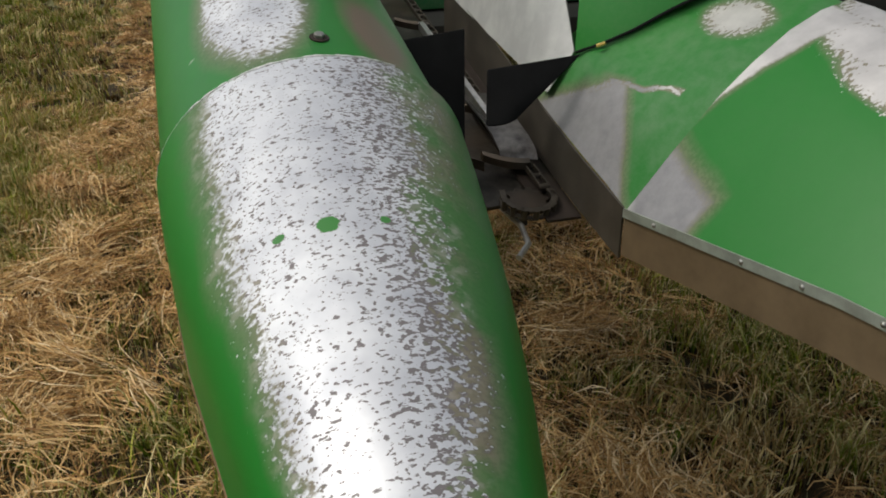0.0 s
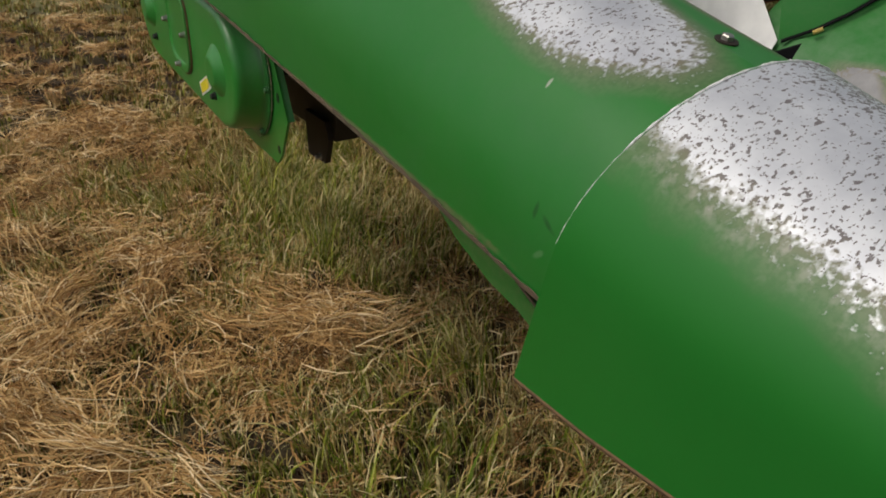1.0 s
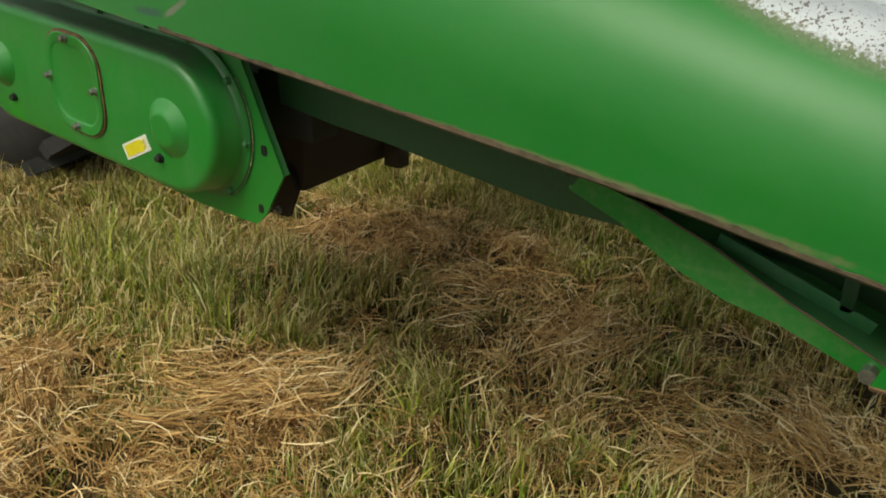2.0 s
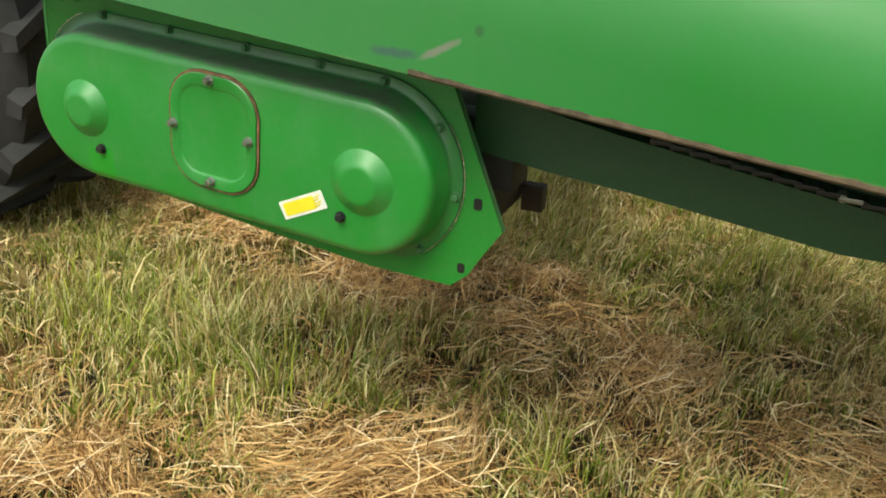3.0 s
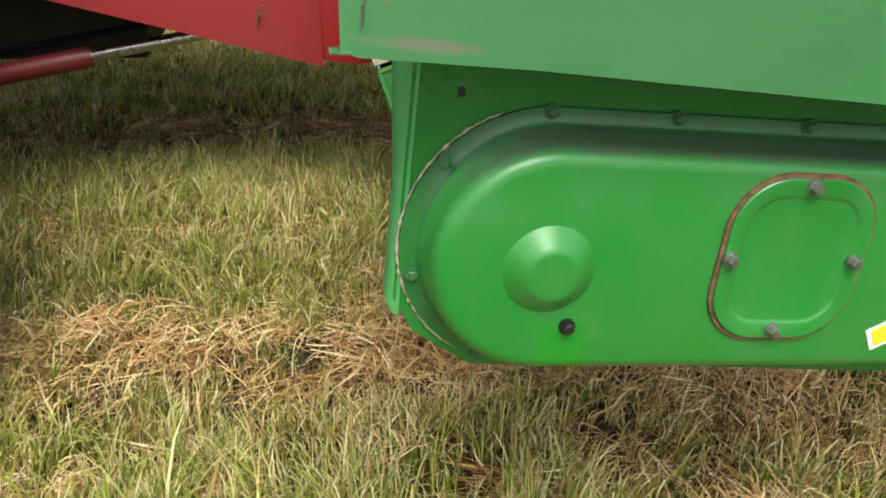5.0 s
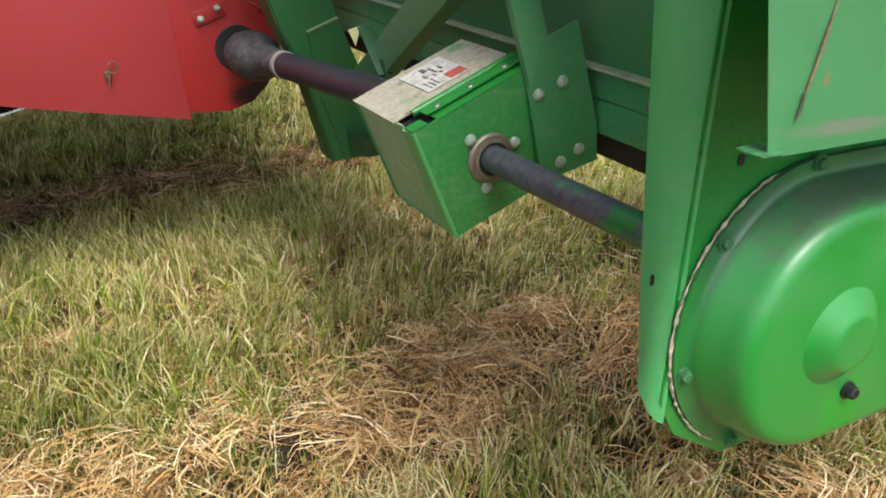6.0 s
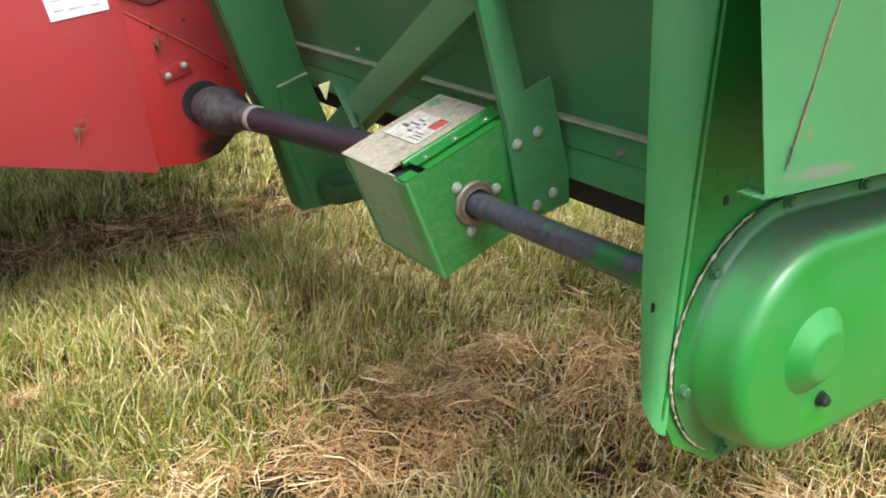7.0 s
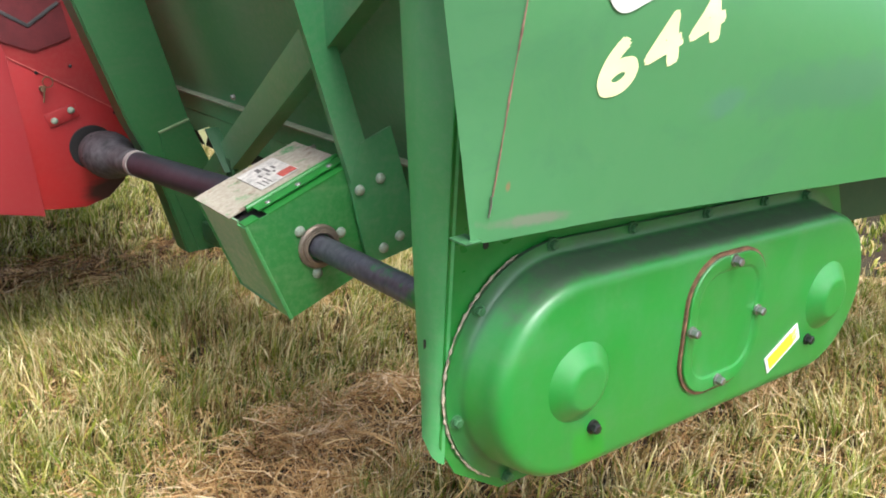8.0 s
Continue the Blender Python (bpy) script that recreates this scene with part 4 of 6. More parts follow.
def build_support():
    """The arm under the divider that carries the snout."""
    t = thing("divider_support", (1.2, 0.05, 0.95), "green pressed-steel divider support arm under the hood", "support arm")
    # near arm plate that reaches forward to the hinge
    low = [(1.29, 1.020), (1.38, 0.985), (1.458, 0.941), (1.55, 0.908), (1.62, 0.897), (1.71, 0.867), (1.76, 0.852)]
    top = [(1.76, 0.880), (1.63, 0.930), (1.52, 0.983), (1.40, 1.025), (1.31, 1.048)]
    bm = bmesh.new()
    slab(bm, low + top, 0.018, 0.024)
    part("side_plate", bm, green, t)
    bm = bmesh.new()
    tube(bm, [(x, 0.021, z + 0.0005) for x, z in top[:4]], 0.0022, 6)
    part("bare_edge", bm, hem_dusty, t, "chipped bare upper edge")
    bm = bmesh.new()
    rows = [[(x, y, z + 0.006) for y in (0.02, 0.08, 0.14, 0.19)] for x, z in low]
    sheet(bm, rows, 0.004)
    part("bottom_plate", bm, green_faded, t, "dust-covered bottom plate")
    # deep beam behind it
    foot = [(0.48, 0.985), (0.634, 0.963), (0.80, 0.948), (1.0, 0.922), (1.17, 0.901), (1.33, 0.900), (1.50, 0.885), (1.76, 0.852)]
    head = [(1.76, 0.91), (1.50, 0.965), (1.33, 0.975), (1.184, 0.990), (1.07, 1.008), (0.924, 1.030), (0.75, 1.058), (0.62, 1.082), (0.48, 1.10)]
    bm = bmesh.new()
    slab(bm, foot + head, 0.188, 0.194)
    part("beam_plate", bm, green_shaded, t)
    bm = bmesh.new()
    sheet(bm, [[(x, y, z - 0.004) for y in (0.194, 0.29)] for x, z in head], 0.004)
    part("beam_top", bm, green_shaded, t)
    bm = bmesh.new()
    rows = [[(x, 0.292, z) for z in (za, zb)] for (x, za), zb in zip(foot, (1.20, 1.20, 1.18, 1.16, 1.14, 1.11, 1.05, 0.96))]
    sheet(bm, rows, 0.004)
    part("inner_plate", bm, green_shaded, t)
    bm = bmesh.new()
    bar(bm, (1.50, 0.10, 0.963), (1.73, 0.10, 0.886), 0.022, 0.006)
    part("rib", bm, green_dark, t, "dusty stiffening rib")
    bm = bmesh.new()
    bar(bm, (1.69, 0.10, 0.90), (1.69, 0.10, 0.96), 0.02, 0.006, up=(1, 0, 0))
    part("rib_stop", bm, green_shaded, t)
    bm = bmesh.new()
    tube(bm, [(1.745, 0.0, 0.868), (1.745, 0.035, 0.868)], 0.011, 14)
    part("hinge_pin", bm, zinc, t, "bare hinge pin")
    # short roller chain lying behind the plate
    for k in range(17):
        x = 0.84 + 0.034 * k
        bm = bmesh.new()
        z = 1.080 - 0.16 * (x - 0.84)
        tube(bm, [(x, 0.095, z), (x, 0.125, z)], 0.007, 8)
        box(bm, (x - 0.004, 0.091, z - 0.004), (x + 0.030, 0.094, z + 0.004), 0.001)
        part("chain_link", bm, zinc if k == 9 else black_bolt, t)
    return t


build_support()

# ---------------------------------------------------------------- end panel and chain case
def build_end_panel():
    t = thing("head_end_panel", (0, 0.09, 0.75), "green end panel of the corn head with slotted rear flange", "machine panel")
    foot = [(-0.532, 0.93), (-0.505, 0.875), (-0.42, 0.812), (-0.20, 0.795), (0.10, 0.757), (0.301, 0.735), (0.483, 0.731), (0.520, 0.762),
            (0.545, 0.804), (0.586, 0.866), (0.474, 1.138), (0.44, 1.30), (0.42, 1.70), (-0.472, 1.70)]
    bm = bmesh.new()
    slab(bm, foot, 0.082, 0.088)
    part("plate", bm, green_clean, t)
    bm = bmesh.new()
    rows = [[(f + 0.012, 0.0805, z), (f + 0.003, 0.0835, z), (f - 0.003, 0.092, z), (min(f - 0.006, -0.5265), 0.108, z), (-0.5265, w, z)] for z, w, f in [(z, w, -0.509 + 0.083 * (z - 1.26)) for z, w in ((0.925, 0.122), (0.99, 0.130), (1.1, 0.136), (1.26, 0.140), (1.4, 0.144), (1.70, 0.152))]]
    rows[0] = [(x, y, z) for (x, y, _), z in zip(rows[0], (0.900, 0.905, 0.915, 0.940, 0.955))]
    sheet(bm, rows, 0.004)
    part("rear_flange", bm, green_faded, t, smooth=60)
    for z in (1.077, 0.972):
        bm = bmesh.new()
        slab(bm, rounded(0.112, z, 0.006, 0.019, 0.0029, 5), -0.5303, -0.5285)
        bmesh.ops.transform(bm, matrix=Matrix(((0, 1, 0, 0), (1, 0, 0, 0), (0, 0, 1, 0), (0, 0, 0, 1))), verts=bm.verts[:])
        part("slot", bm, black_bolt, t, "dark slotted hole")
    for x, z, w in ((0.534, 0.914, 0.017), (0.505, 0.774, 0.015), (-0.447, 1.213, 0.009)):
        bm = bmesh.new()
        slab(bm, rounded(x, z, w, w * 1.4, w * 0.35, 4), 0.0805, 0.0815)
        part("hole", bm, black_bolt, t, "dark oblong hole")
    bm = bmesh.new()
    rows = [[(x, y, z) for y in (0.083, 0.09, 0.10)] for x, z in ((0.586, 0.866), (0.474, 1.138), (0.44, 1.30))]
    sheet(bm, rows, 0.004)
    part("front_flange", bm, green_dark, t)
    return t


build_end_panel()

C0, C1 = (-0.335, 1.003), (0.315, 0.951)


def build_chain_case():
    t = thing("chain_case_cover", (0, 0.04, 0.8), "glossy green pressed-steel chain case cover with two bosses", "chain cover")
    # flange and dome, one pressing
    bm = bmesh.new()
    prof = [(0.079, 0.190, 0.172), (0.073, 0.190, 0.172), (0.073, 0.172, 0.166), (0.068, 0.1655, 0.1645), (0.024, 0.1590, 0.159),
            (0.0125, 0.1562, 0.1562), (0.0055, 0.1512, 0.1512), (0.0015, 0.1442, 0.1442), (0.0, 0.135, 0.135)]
    rings = [[bm.verts.new((x, y, z)) for x, z in stadium(C0, C1, r, 28, low)] for y, r, low in prof]
    skin(bm, rings, True)
    bm.faces.new(rings[-1])
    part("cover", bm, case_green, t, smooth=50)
    # two pressed bosses
    for (cx, cz), r in ((( -0.341, 1.001)), 0.060), ((0.329, 0.947), 0.065):
        bm = bmesh.new()
        rr = [[bm.verts.new((cx + r * q * math.cos(a), y, cz + r * q * math.sin(a))) for a in [math.pi / 16 * k for k in range(32)]]
              for y, q in ((0.002, 1.08), (-0.0005, 1.02), (-0.003, 0.96), (-0.0165, 0.66), (-0.0195, 0.585), (-0.0205, 0.52), (-0.0205, 0.40))]
        skin(bm, rr, True)
        bm.faces.new(rr[-1])
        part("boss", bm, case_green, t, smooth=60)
    # inspection plate with its gasket
    ang = -0.079
    bm = bmesh.new()
    slab(bm, rounded(-0.0045, 0.996, 0.216, 0.247, 0.080, 10, ang), -0.0045, 0.0015)
    gasket = part("gasket", bm, cork, t, "brown cork gasket edge")
    bm = bmesh.new()
    lay = ((-0.002, 0.206, 0.236, 0.074), (-0.0075, 0.206, 0.236, 0.074), (-0.0090, 0.203, 0.233, 0.073), (-0.0090, 0.168, 0.190, 0.050),
           (-0.0080, 0.164, 0.186, 0.049), (-0.0062, 0.159, 0.181, 0.046), (-0.0058, 0.155, 0.177, 0.044))
    rr = [[bm.verts.new((x, y, z)) for x, z in rounded(-0.004, 0.996, w, h, r, 10, ang)] for y, w, h, r in lay]
    skin(bm, rr, True)
    bm.faces.new(rr[-1])
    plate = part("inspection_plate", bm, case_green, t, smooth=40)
    for x, z in ((0.0, 1.104), (0.083, 0.993), (-0.016, 0.894), (-0.098, 1.007)):
        put("bolt", hex_zinc, plate, turned(x, -0.0095, z, (0, -1, 0)), "zinc hexagon bolt")
    for x, z in ((-0.310, 0.916), (0.282, 0.870)):
        put("plug", hex_black, t, turned(x, -0.001, z, (0, -1, 0)), "black plug bolt")
    # flange bolts
    for x, z in ((-0.468, 1.126), (-0.509, 0.968), (-0.414, 0.836), (-0.331, 1.188), (-0.158, 1.174), (0.03, 1.158), (0.20, 1.144),
                 (0.34, 1.128), (0.455, 1.055), (0.492, 0.925), (0.42, 0.800)):
        put("flange_bolt", hex_green, t, turned(x, 0.0725, z, (0, -1, 0)), "green painted flange bolt")
    # sealant squeezed out round both ends
    for a0, a1, c, thin in ((112, 240, C0, 1.0), (-50, 40, C1, 0.5)):
        bm = bmesh.new()
        pts = []
        crumbs = random.Random(int(a1))
        for k in range(90):
            a = radians(a0 + (a1 - a0) * k / 89 - 4.5)
            q = 0.1920 + 0.0005 * math.sin(k * 1.9) + 0.0004 * math.sin(k * 5.1)
            pts.append((c[0] + q * math.cos(a), 0.0775, c[1] + q * math.sin(a)))
        tube(bm, pts, [thin * crumbs.choice((0.0008, 0.0014, 0.0019, 0.0026)) for k in range(len(pts))], 6)
        part("sealant_bead", bm, sealant, t, "cracked pale sealant bead")
    return t


case = build_chain_case()


def build_case_label():
    t = thing("case_label", (0.197, -0.002, 0.878), "yellow and white warning label with torn corner", "label")
    ang = math.atan2(0.044, 0.099)
    bm = bmesh.new()
    slab(bm, rounded(0.197, 0.8785, 0.107, 0.038, 0.002, 2, ang), -0.0016, -0.0004)
    part("paper", bm, decal_white, t)
    bm = bmesh.new()
    slab(bm, rounded(0.190, 0.8755, 0.076, 0.027, 0.002, 2, ang), -0.0024, -0.0014)
    part("yellow_field", bm, decal_yellow, t)
    ca, sa = math.cos(ang), math.sin(ang)
    for k, v in enumerate((-0.009, -0.003, 0.003, 0.009)):
        bm = bmesh.new()
        u = 0.042 + 0.004 * (k % 2)
        slab(bm, rounded(0.190 + ca * u - sa * v, 0.8755 + sa * u + ca * v, 0.016, 0.003, 0.001, 2, ang + 0.2), -0.0024, -0.0013)
        part("torn_strip", bm, decal_yellow, t)


build_case_label()


# ---------------------------------------------------------------- rear of the head
LEAN = -0.17 / 0.56


def build_head_frame():
    t = thing("corn_head_back", (0, 1.3, 0.9), "dusty green rear frame and back sheet of the corn head", "corn head")
    bm = bmesh.new()
    rows = [[(-0.045 + LEAN * (z - 1.11), y, z) for y in np.linspace(0.13, 5.2, 12)] for z in (1.105, 1.3, 1.5, 1.8, 2.05)]
    sheet(bm, rows, 0.004)
    part("back_sheet", bm, green_dark, t)
    bm = bmesh.new()
    box(bm, (-0.062, 0.09, 1.052), (0.06, 5.2, 1.113), 0.004)
    part("toolbar", bm, green_dark, t)
    bm = bmesh.new()
    box(bm, (-0.058, 0.09, 0.978), (0.06, 5.2, 1.0505), 0.004)
    part("lower_toolbar", bm, green_dark, t)
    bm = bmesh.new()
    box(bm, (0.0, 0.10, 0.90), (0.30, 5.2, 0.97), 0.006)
    part("under_beam", bm, shade_black, t, "dark beam under the toolbar")
    # ledge that catches dust
    bm = bmesh.new()
    bar(bm, (-0.066, 0.10, 1.116), (-0.066, 5.2, 1.116), 0.006, 0.03)
    part("ledge", bm, plain("dusty_ledge", (0.22, 0.26, 0.165), 0.85), t, "dust-covered ledge")
    # leaning post: flat web with two flanges
    post = []
    for y0, y1, a, b in ((0.783, 0.789, 0.0, 0.064), (0.789, 0.800, 0.0, 0.006), (0.789, 0.815, 0.058, 0.064)):
        bm = bmesh.new()
        slab(bm, [(-0.180 + a, 0.915), (-0.180 + b, 0.915), (-0.395 + b, 1.715), (-0.395 + a, 1.715)], y0, y1)
        post.append(part("post_web" if not post else "post_flange", bm, green_dark, t))
    bm = bmesh.new()
    slab(bm, [(-0.20, 0.905), (-0.065, 0.925), (-0.068, 1.0), (-0.124, 1.215), (-0.205, 1.190), (-0.235, 1.10)], 0.7815, 0.7825 + 0.005)
    br = part("bracket", bm, green_dark, t)
    for x, z in ((-0.213, 1.087), (-0.158, 1.104), (-0.158, 0.940), (-0.113, 0.959)):
        put("carriage_bolt", round_zinc, br, turned(x, 0.780, z, (0, -1, 0)), "domed zinc bolt")
    for y in (0.63, 1.25):
        put("bolt", hex_zinc, t, turned(-0.063, y, 1.072, (-1, 0, 0)))
    # diagonal brace
    bm = bmesh.new()
    bar(bm, (-0.300, 0.398, 1.672), (-0.178, 1.78, 0.868), 0.092, 0.008, up=(0, 0, 1))
    part("brace", bm, green_dark, t)
    bm = bmesh.new()
    bar(bm, (-0.277, 0.40, 1.624), (-0.156, 1.755, 0.834), 0.006, 0.05, up=(0, 0, 1))
    part("brace_lip", bm, green_dark, t)
    # column beside the feeder opening
    bm = bmesh.new()
    slab(bm, [(-0.195, 0.60), (0.02, 0.60), (-0.141, 1.056), (-0.23, 1.44), (-0.31, 1.8), (-0.56, 1.8), (-0.436, 1.44), (-0.33, 1.065), (-0.262, 0.90)], 1.95, 1.957)
    part("feeder_column", bm, green_half_shaded, t)
    bm = bmesh.new()
    rows = [[(x, y, z) for y in (1.957, 2.05)] for x, z in ((-0.195, 0.60), (-0.262, 0.90), (-0.33, 1.065), (-0.436, 1.44), (-0.56, 1.8))]
    sheet(bm, rows, 0.005)
    part("column_flange", bm, green_half_shaded, t)
    bm = bmesh.new()
    bar(bm, (-0.246, 1.944, 1.026), (-0.141, 1.944, 1.057), 0.007, 0.012)
    part("column_step", bm, plain("dusty_step", (0.14, 0.20, 0.10), 0.85), t, "dusty top edge of a welded plate")
    bm = bmesh.new()
    slab(bm, [(-0.242, 1.022), (-0.14, 1.052), (0.02, 0.60), (-0.16, 0.60), (-0.23, 0.86)], 1.944, 1.949)
    part("column_plate", bm, green_half_shaded, t)
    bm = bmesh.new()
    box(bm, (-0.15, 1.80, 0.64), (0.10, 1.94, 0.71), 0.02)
    part("foot_beam", bm, green_shaded, t)
    # small slotted latch plate
    bm = bmesh.new()
    bar(bm, (-0.206, 1.597, 1.092), (-0.206, 1.485, 0.982), 0.042, 0.005, up=(-1, 0, 0))
    box(bm, (-0.2085, 1.475, 0.970), (-0.2035, 1.515, 1.020), 0.002)
    part("latch_plate", bm, green_shaded, t)
    bm = bmesh.new()
    for dy in (-0.020, 0.020):
        bar(bm, (-0.211, 1.485 + dy, 0.995), (-0.211, 1.475 + dy, 0.943), 0.009, 0.005, up=(-1, 0, 0), bev=0)
    bar(bm, (-0.211, 1.450, 0.941), (-0.211, 1.500, 0.941), 0.009, 0.005, up=(-1, 0, 0), bev=0)
    part("latch_loop", bm, green_shaded, t)
    bm = bmesh.new()
    tube(bm, [(-0.204, 1.515, 1.01), (-0.186, 1.515, 1.01)], 0.010, 10)
    part("latch_pin", bm, frame_brown, t, "short pin that carries the latch")
    put("bolt", hex_small, t, turned(-0.10, 1.66, 1.160, (-1, 0, 0)))
    # pale patch added in place of sunlit grass showing through a gap
    bm = bmesh.new()
    slab(bm, [(-0.170, 1.045), (-0.130, 1.052), (-0.150, 0.995)], 1.80, 1.803)
    part("bright_gap_patch", bm, decal_cream, t, "pale yellow patch standing for bright grass through a gap")
    return t


build_head_frame()


def dust_caked():
    """Lid enamel under a tan crust of dust that is worn through in places."""
    m, nt, bs = node_mat("dust_caked_lid")
    n = noise_tex(nt, 16, 6, 0.65)
    n2 = noise_tex(nt, 90, 5, 0.6)
    d = mixc(nt, step(nt, n2, 0.3, 0.7), (0.29, 0.255, 0.19), (0.42, 0.385, 0.30))
    c = mixc(nt, step(nt, n, 0.34, 0.46), (0.10, 0.26, 0.10), d)
    c = mixc(nt, math2(nt, 'MULTIPLY', step(nt, noise_tex(nt, 26, 4), 0.6, 0.68), 0.7), c, (0.17, 0.09, 0.06))
    nt.links.new(c, bs.inputs["Base Color"])
    bs.inputs["Roughness"].default_value = 0.8
    bump(nt, bs, n2, 0.25, 0.002)
    return m


flat_rivet = dome_mesh("flat_rivet", 0.0075, 0.003, zinc)
shield_rivet = dome_mesh("shield_rivet", 0.006, 0.004, black_bolt)


def build_guard_box():
    t = thing("driveline_guard", (-0.34, 0.92, 0.8), "dusty green folded sheet-metal driveline guard box with hinged lid", "guard box")
    y0, y1 = 0.800, 1.060
    dusty_green = paint("guard_box_enamel", (0.022, 0.19, 0.038), rough=0.42, dust=(0.30, 0.34, 0.22), dusty=0.3, fade=(0.06, 0.24, 0.08), faded=0.5)
    # the side profile in x, z: rear top, front top, front foot, rear foot
    prof = [(-0.475, 1.055), (-0.215, 1.143), (-0.165, 0.90), (-0.393, 0.826)]
    bm = bmesh.new()
    slab(bm, prof, y0, y0 + 0.004)
    end = part("end_plate", bm, dusty_green, t)
    bm = bmesh.new()
    slab(bm, prof, y1 - 0.004, y1)
    part("end_plate", bm, dusty_green, t)
    bm = bmesh.new()
    dx, dz = prof[3][0] - prof[0][0], prof[3][1] - prof[0][1]
    rows = [[(prof[0][0] + dx * k + 0.004, y, prof[0][1] + dz * k) for y in (0.853 + 0.008 * k, 0.9, 0.98, y1)] for k in (0.0, 0.35, 0.7, 1.0)]
    sheet(bm, rows, 0.004)
    part("rear_plate", bm, paint("faded_green_plate", (0.13, 0.31, 0.14), rough=0.55, dust=(0.42, 0.41, 0.29), dusty=0.85, fade=(0.30, 0.40, 0.26), faded=0.85), t, "dusty faded rear plate")
    bm = bmesh.new()
    rows = [[(prof[0][0] + dx * k, y, prof[0][1] + dz * k) for y in (y0, y0 + 0.004, 0.830, 0.850 + 0.008 * k)] for k in (0.03, 0.35, 0.7, 1.0)]
    sheet(bm, rows, 0.004)
    part("folded_flap", bm, green_faded, t)
    bm = bmesh.new()
    tube(bm, [(prof[0][0] + dx * k + 0.001, y0 + 0.001, prof[0][1] + dz * k) for k in (0.0, 0.5, 1.0)], 0.0045, 8)
    part("folded_edge", bm, green_faded, t)
    bm = bmesh.new()
    bar(bm, (-0.393, 0.93, 0.826), (-0.165, 0.93, 0.90), 0.255, 0.004, up=(0, 1, 0))
    part("bottom_plate", bm, green_dark, t)

    def top(u, y, up=0.0):
        return (-0.475 + 0.26 * u - 0.32 * up, y, 1.055 + 0.088 * u + 0.95 * up)

    lid_mat = dust_caked()
    bm = bmesh.new()
    rows = [[top(u, y, 0.004) for y in (y0 + 0.075, 0.95, y1 + 0.002)] for u in (-0.01, 0.3, 0.7, 1.0)]
    sheet(bm, rows, 0.003)
    lid = part("lid", bm, lid_mat, t, "dust-caked hinged lid")
    bm = bmesh.new()
    rows = [[top(u, y, 0.001) for y in (y0 - 0.001, y0 + 0.045)] for u in (0.20, 0.6, 1.0)]
    sheet(bm, rows, 0.003)
    part("top_strip", bm, green_clean, t)
    bm = bmesh.new()
    rows = [[top(u, y, 0.001) for y in (y0 - 0.001, y0 + 0.03)] for u in (0.0, 0.12)]
    sheet(bm, rows, 0.003)
    part("corner_strip", bm, green_clean, t)
    bm = bmesh.new()
    tube(bm, [top(0.13, y0 + 0.062, 0.006), top(1.0, y0 + 0.062, 0.006)], 0.0075, 12)
    part("hinge_rod", bm, green_clean, t)
    bm = bmesh.new()
    rows = [[top(u, y, 0.006) for y in (y0 + 0.022, y0 + 0.054)] for u in (0.17, 1.0)]
    sheet(bm, rows, 0.002)
    leaf = part("hinge_leaf", bm, green_clean, t)
    for u in (0.28, 0.56, 0.86):
        put("rivet", flat_rivet, leaf, turned(*top(u, y0 + 0.036, 0.008), (-0.32, 0, 0.95)), "zinc rivet")
    bm = bmesh.new()
    rows = [[top(u, y, -0.012) for y in (y0 + 0.01, y1 - 0.01)] for u in (0.02, 0.98)]
    sheet(bm, rows, 0.002)
    part("inner_floor", bm, shade_black, t)
    # bearing flange and its bolts
    bm = bmesh.new()
    c = (-0.3125, 0.976)
    prof2 = [(0.802, 0.050), (0.795, 0.050), (0.791, 0.046), (0.790, 0.040), (0.787, 0.040), (0.785, 0.034), (0.790, 0.030)]
    rr = [[bm.verts.new((c[0] + r * math.cos(a), y, c[1] + r * math.sin(a))) for a in [math.pi / 14 * k for k in range(28)]] for y, r in prof2]
    skin(bm, rr, True)
    part("bearing_flange", bm, metal("bearing_ring", (0.27, 0.22, 0.17), 0.45, 0.6, 60), end, "worn steel bearing ring")
    for x, z in ((-0.355, 1.019), (-0.256, 0.995), (-0.321, 0.916)):
        put("carriage_bolt", round_zinc, end, turned(x, 0.799, z, (0, -1, 0)), "domed zinc bolt")
    # arm to the frame bracket
    bm = bmesh.new()
    slab(bm, [(-0.215, 1.14), (-0.165, 0.90), (-0.10, 0.93), (-0.14, 1.12)], 0.80, 0.806)
    part("mount_ear", bm, green_dark, t)
    return t, top


guard, lid_at = build_guard_box()


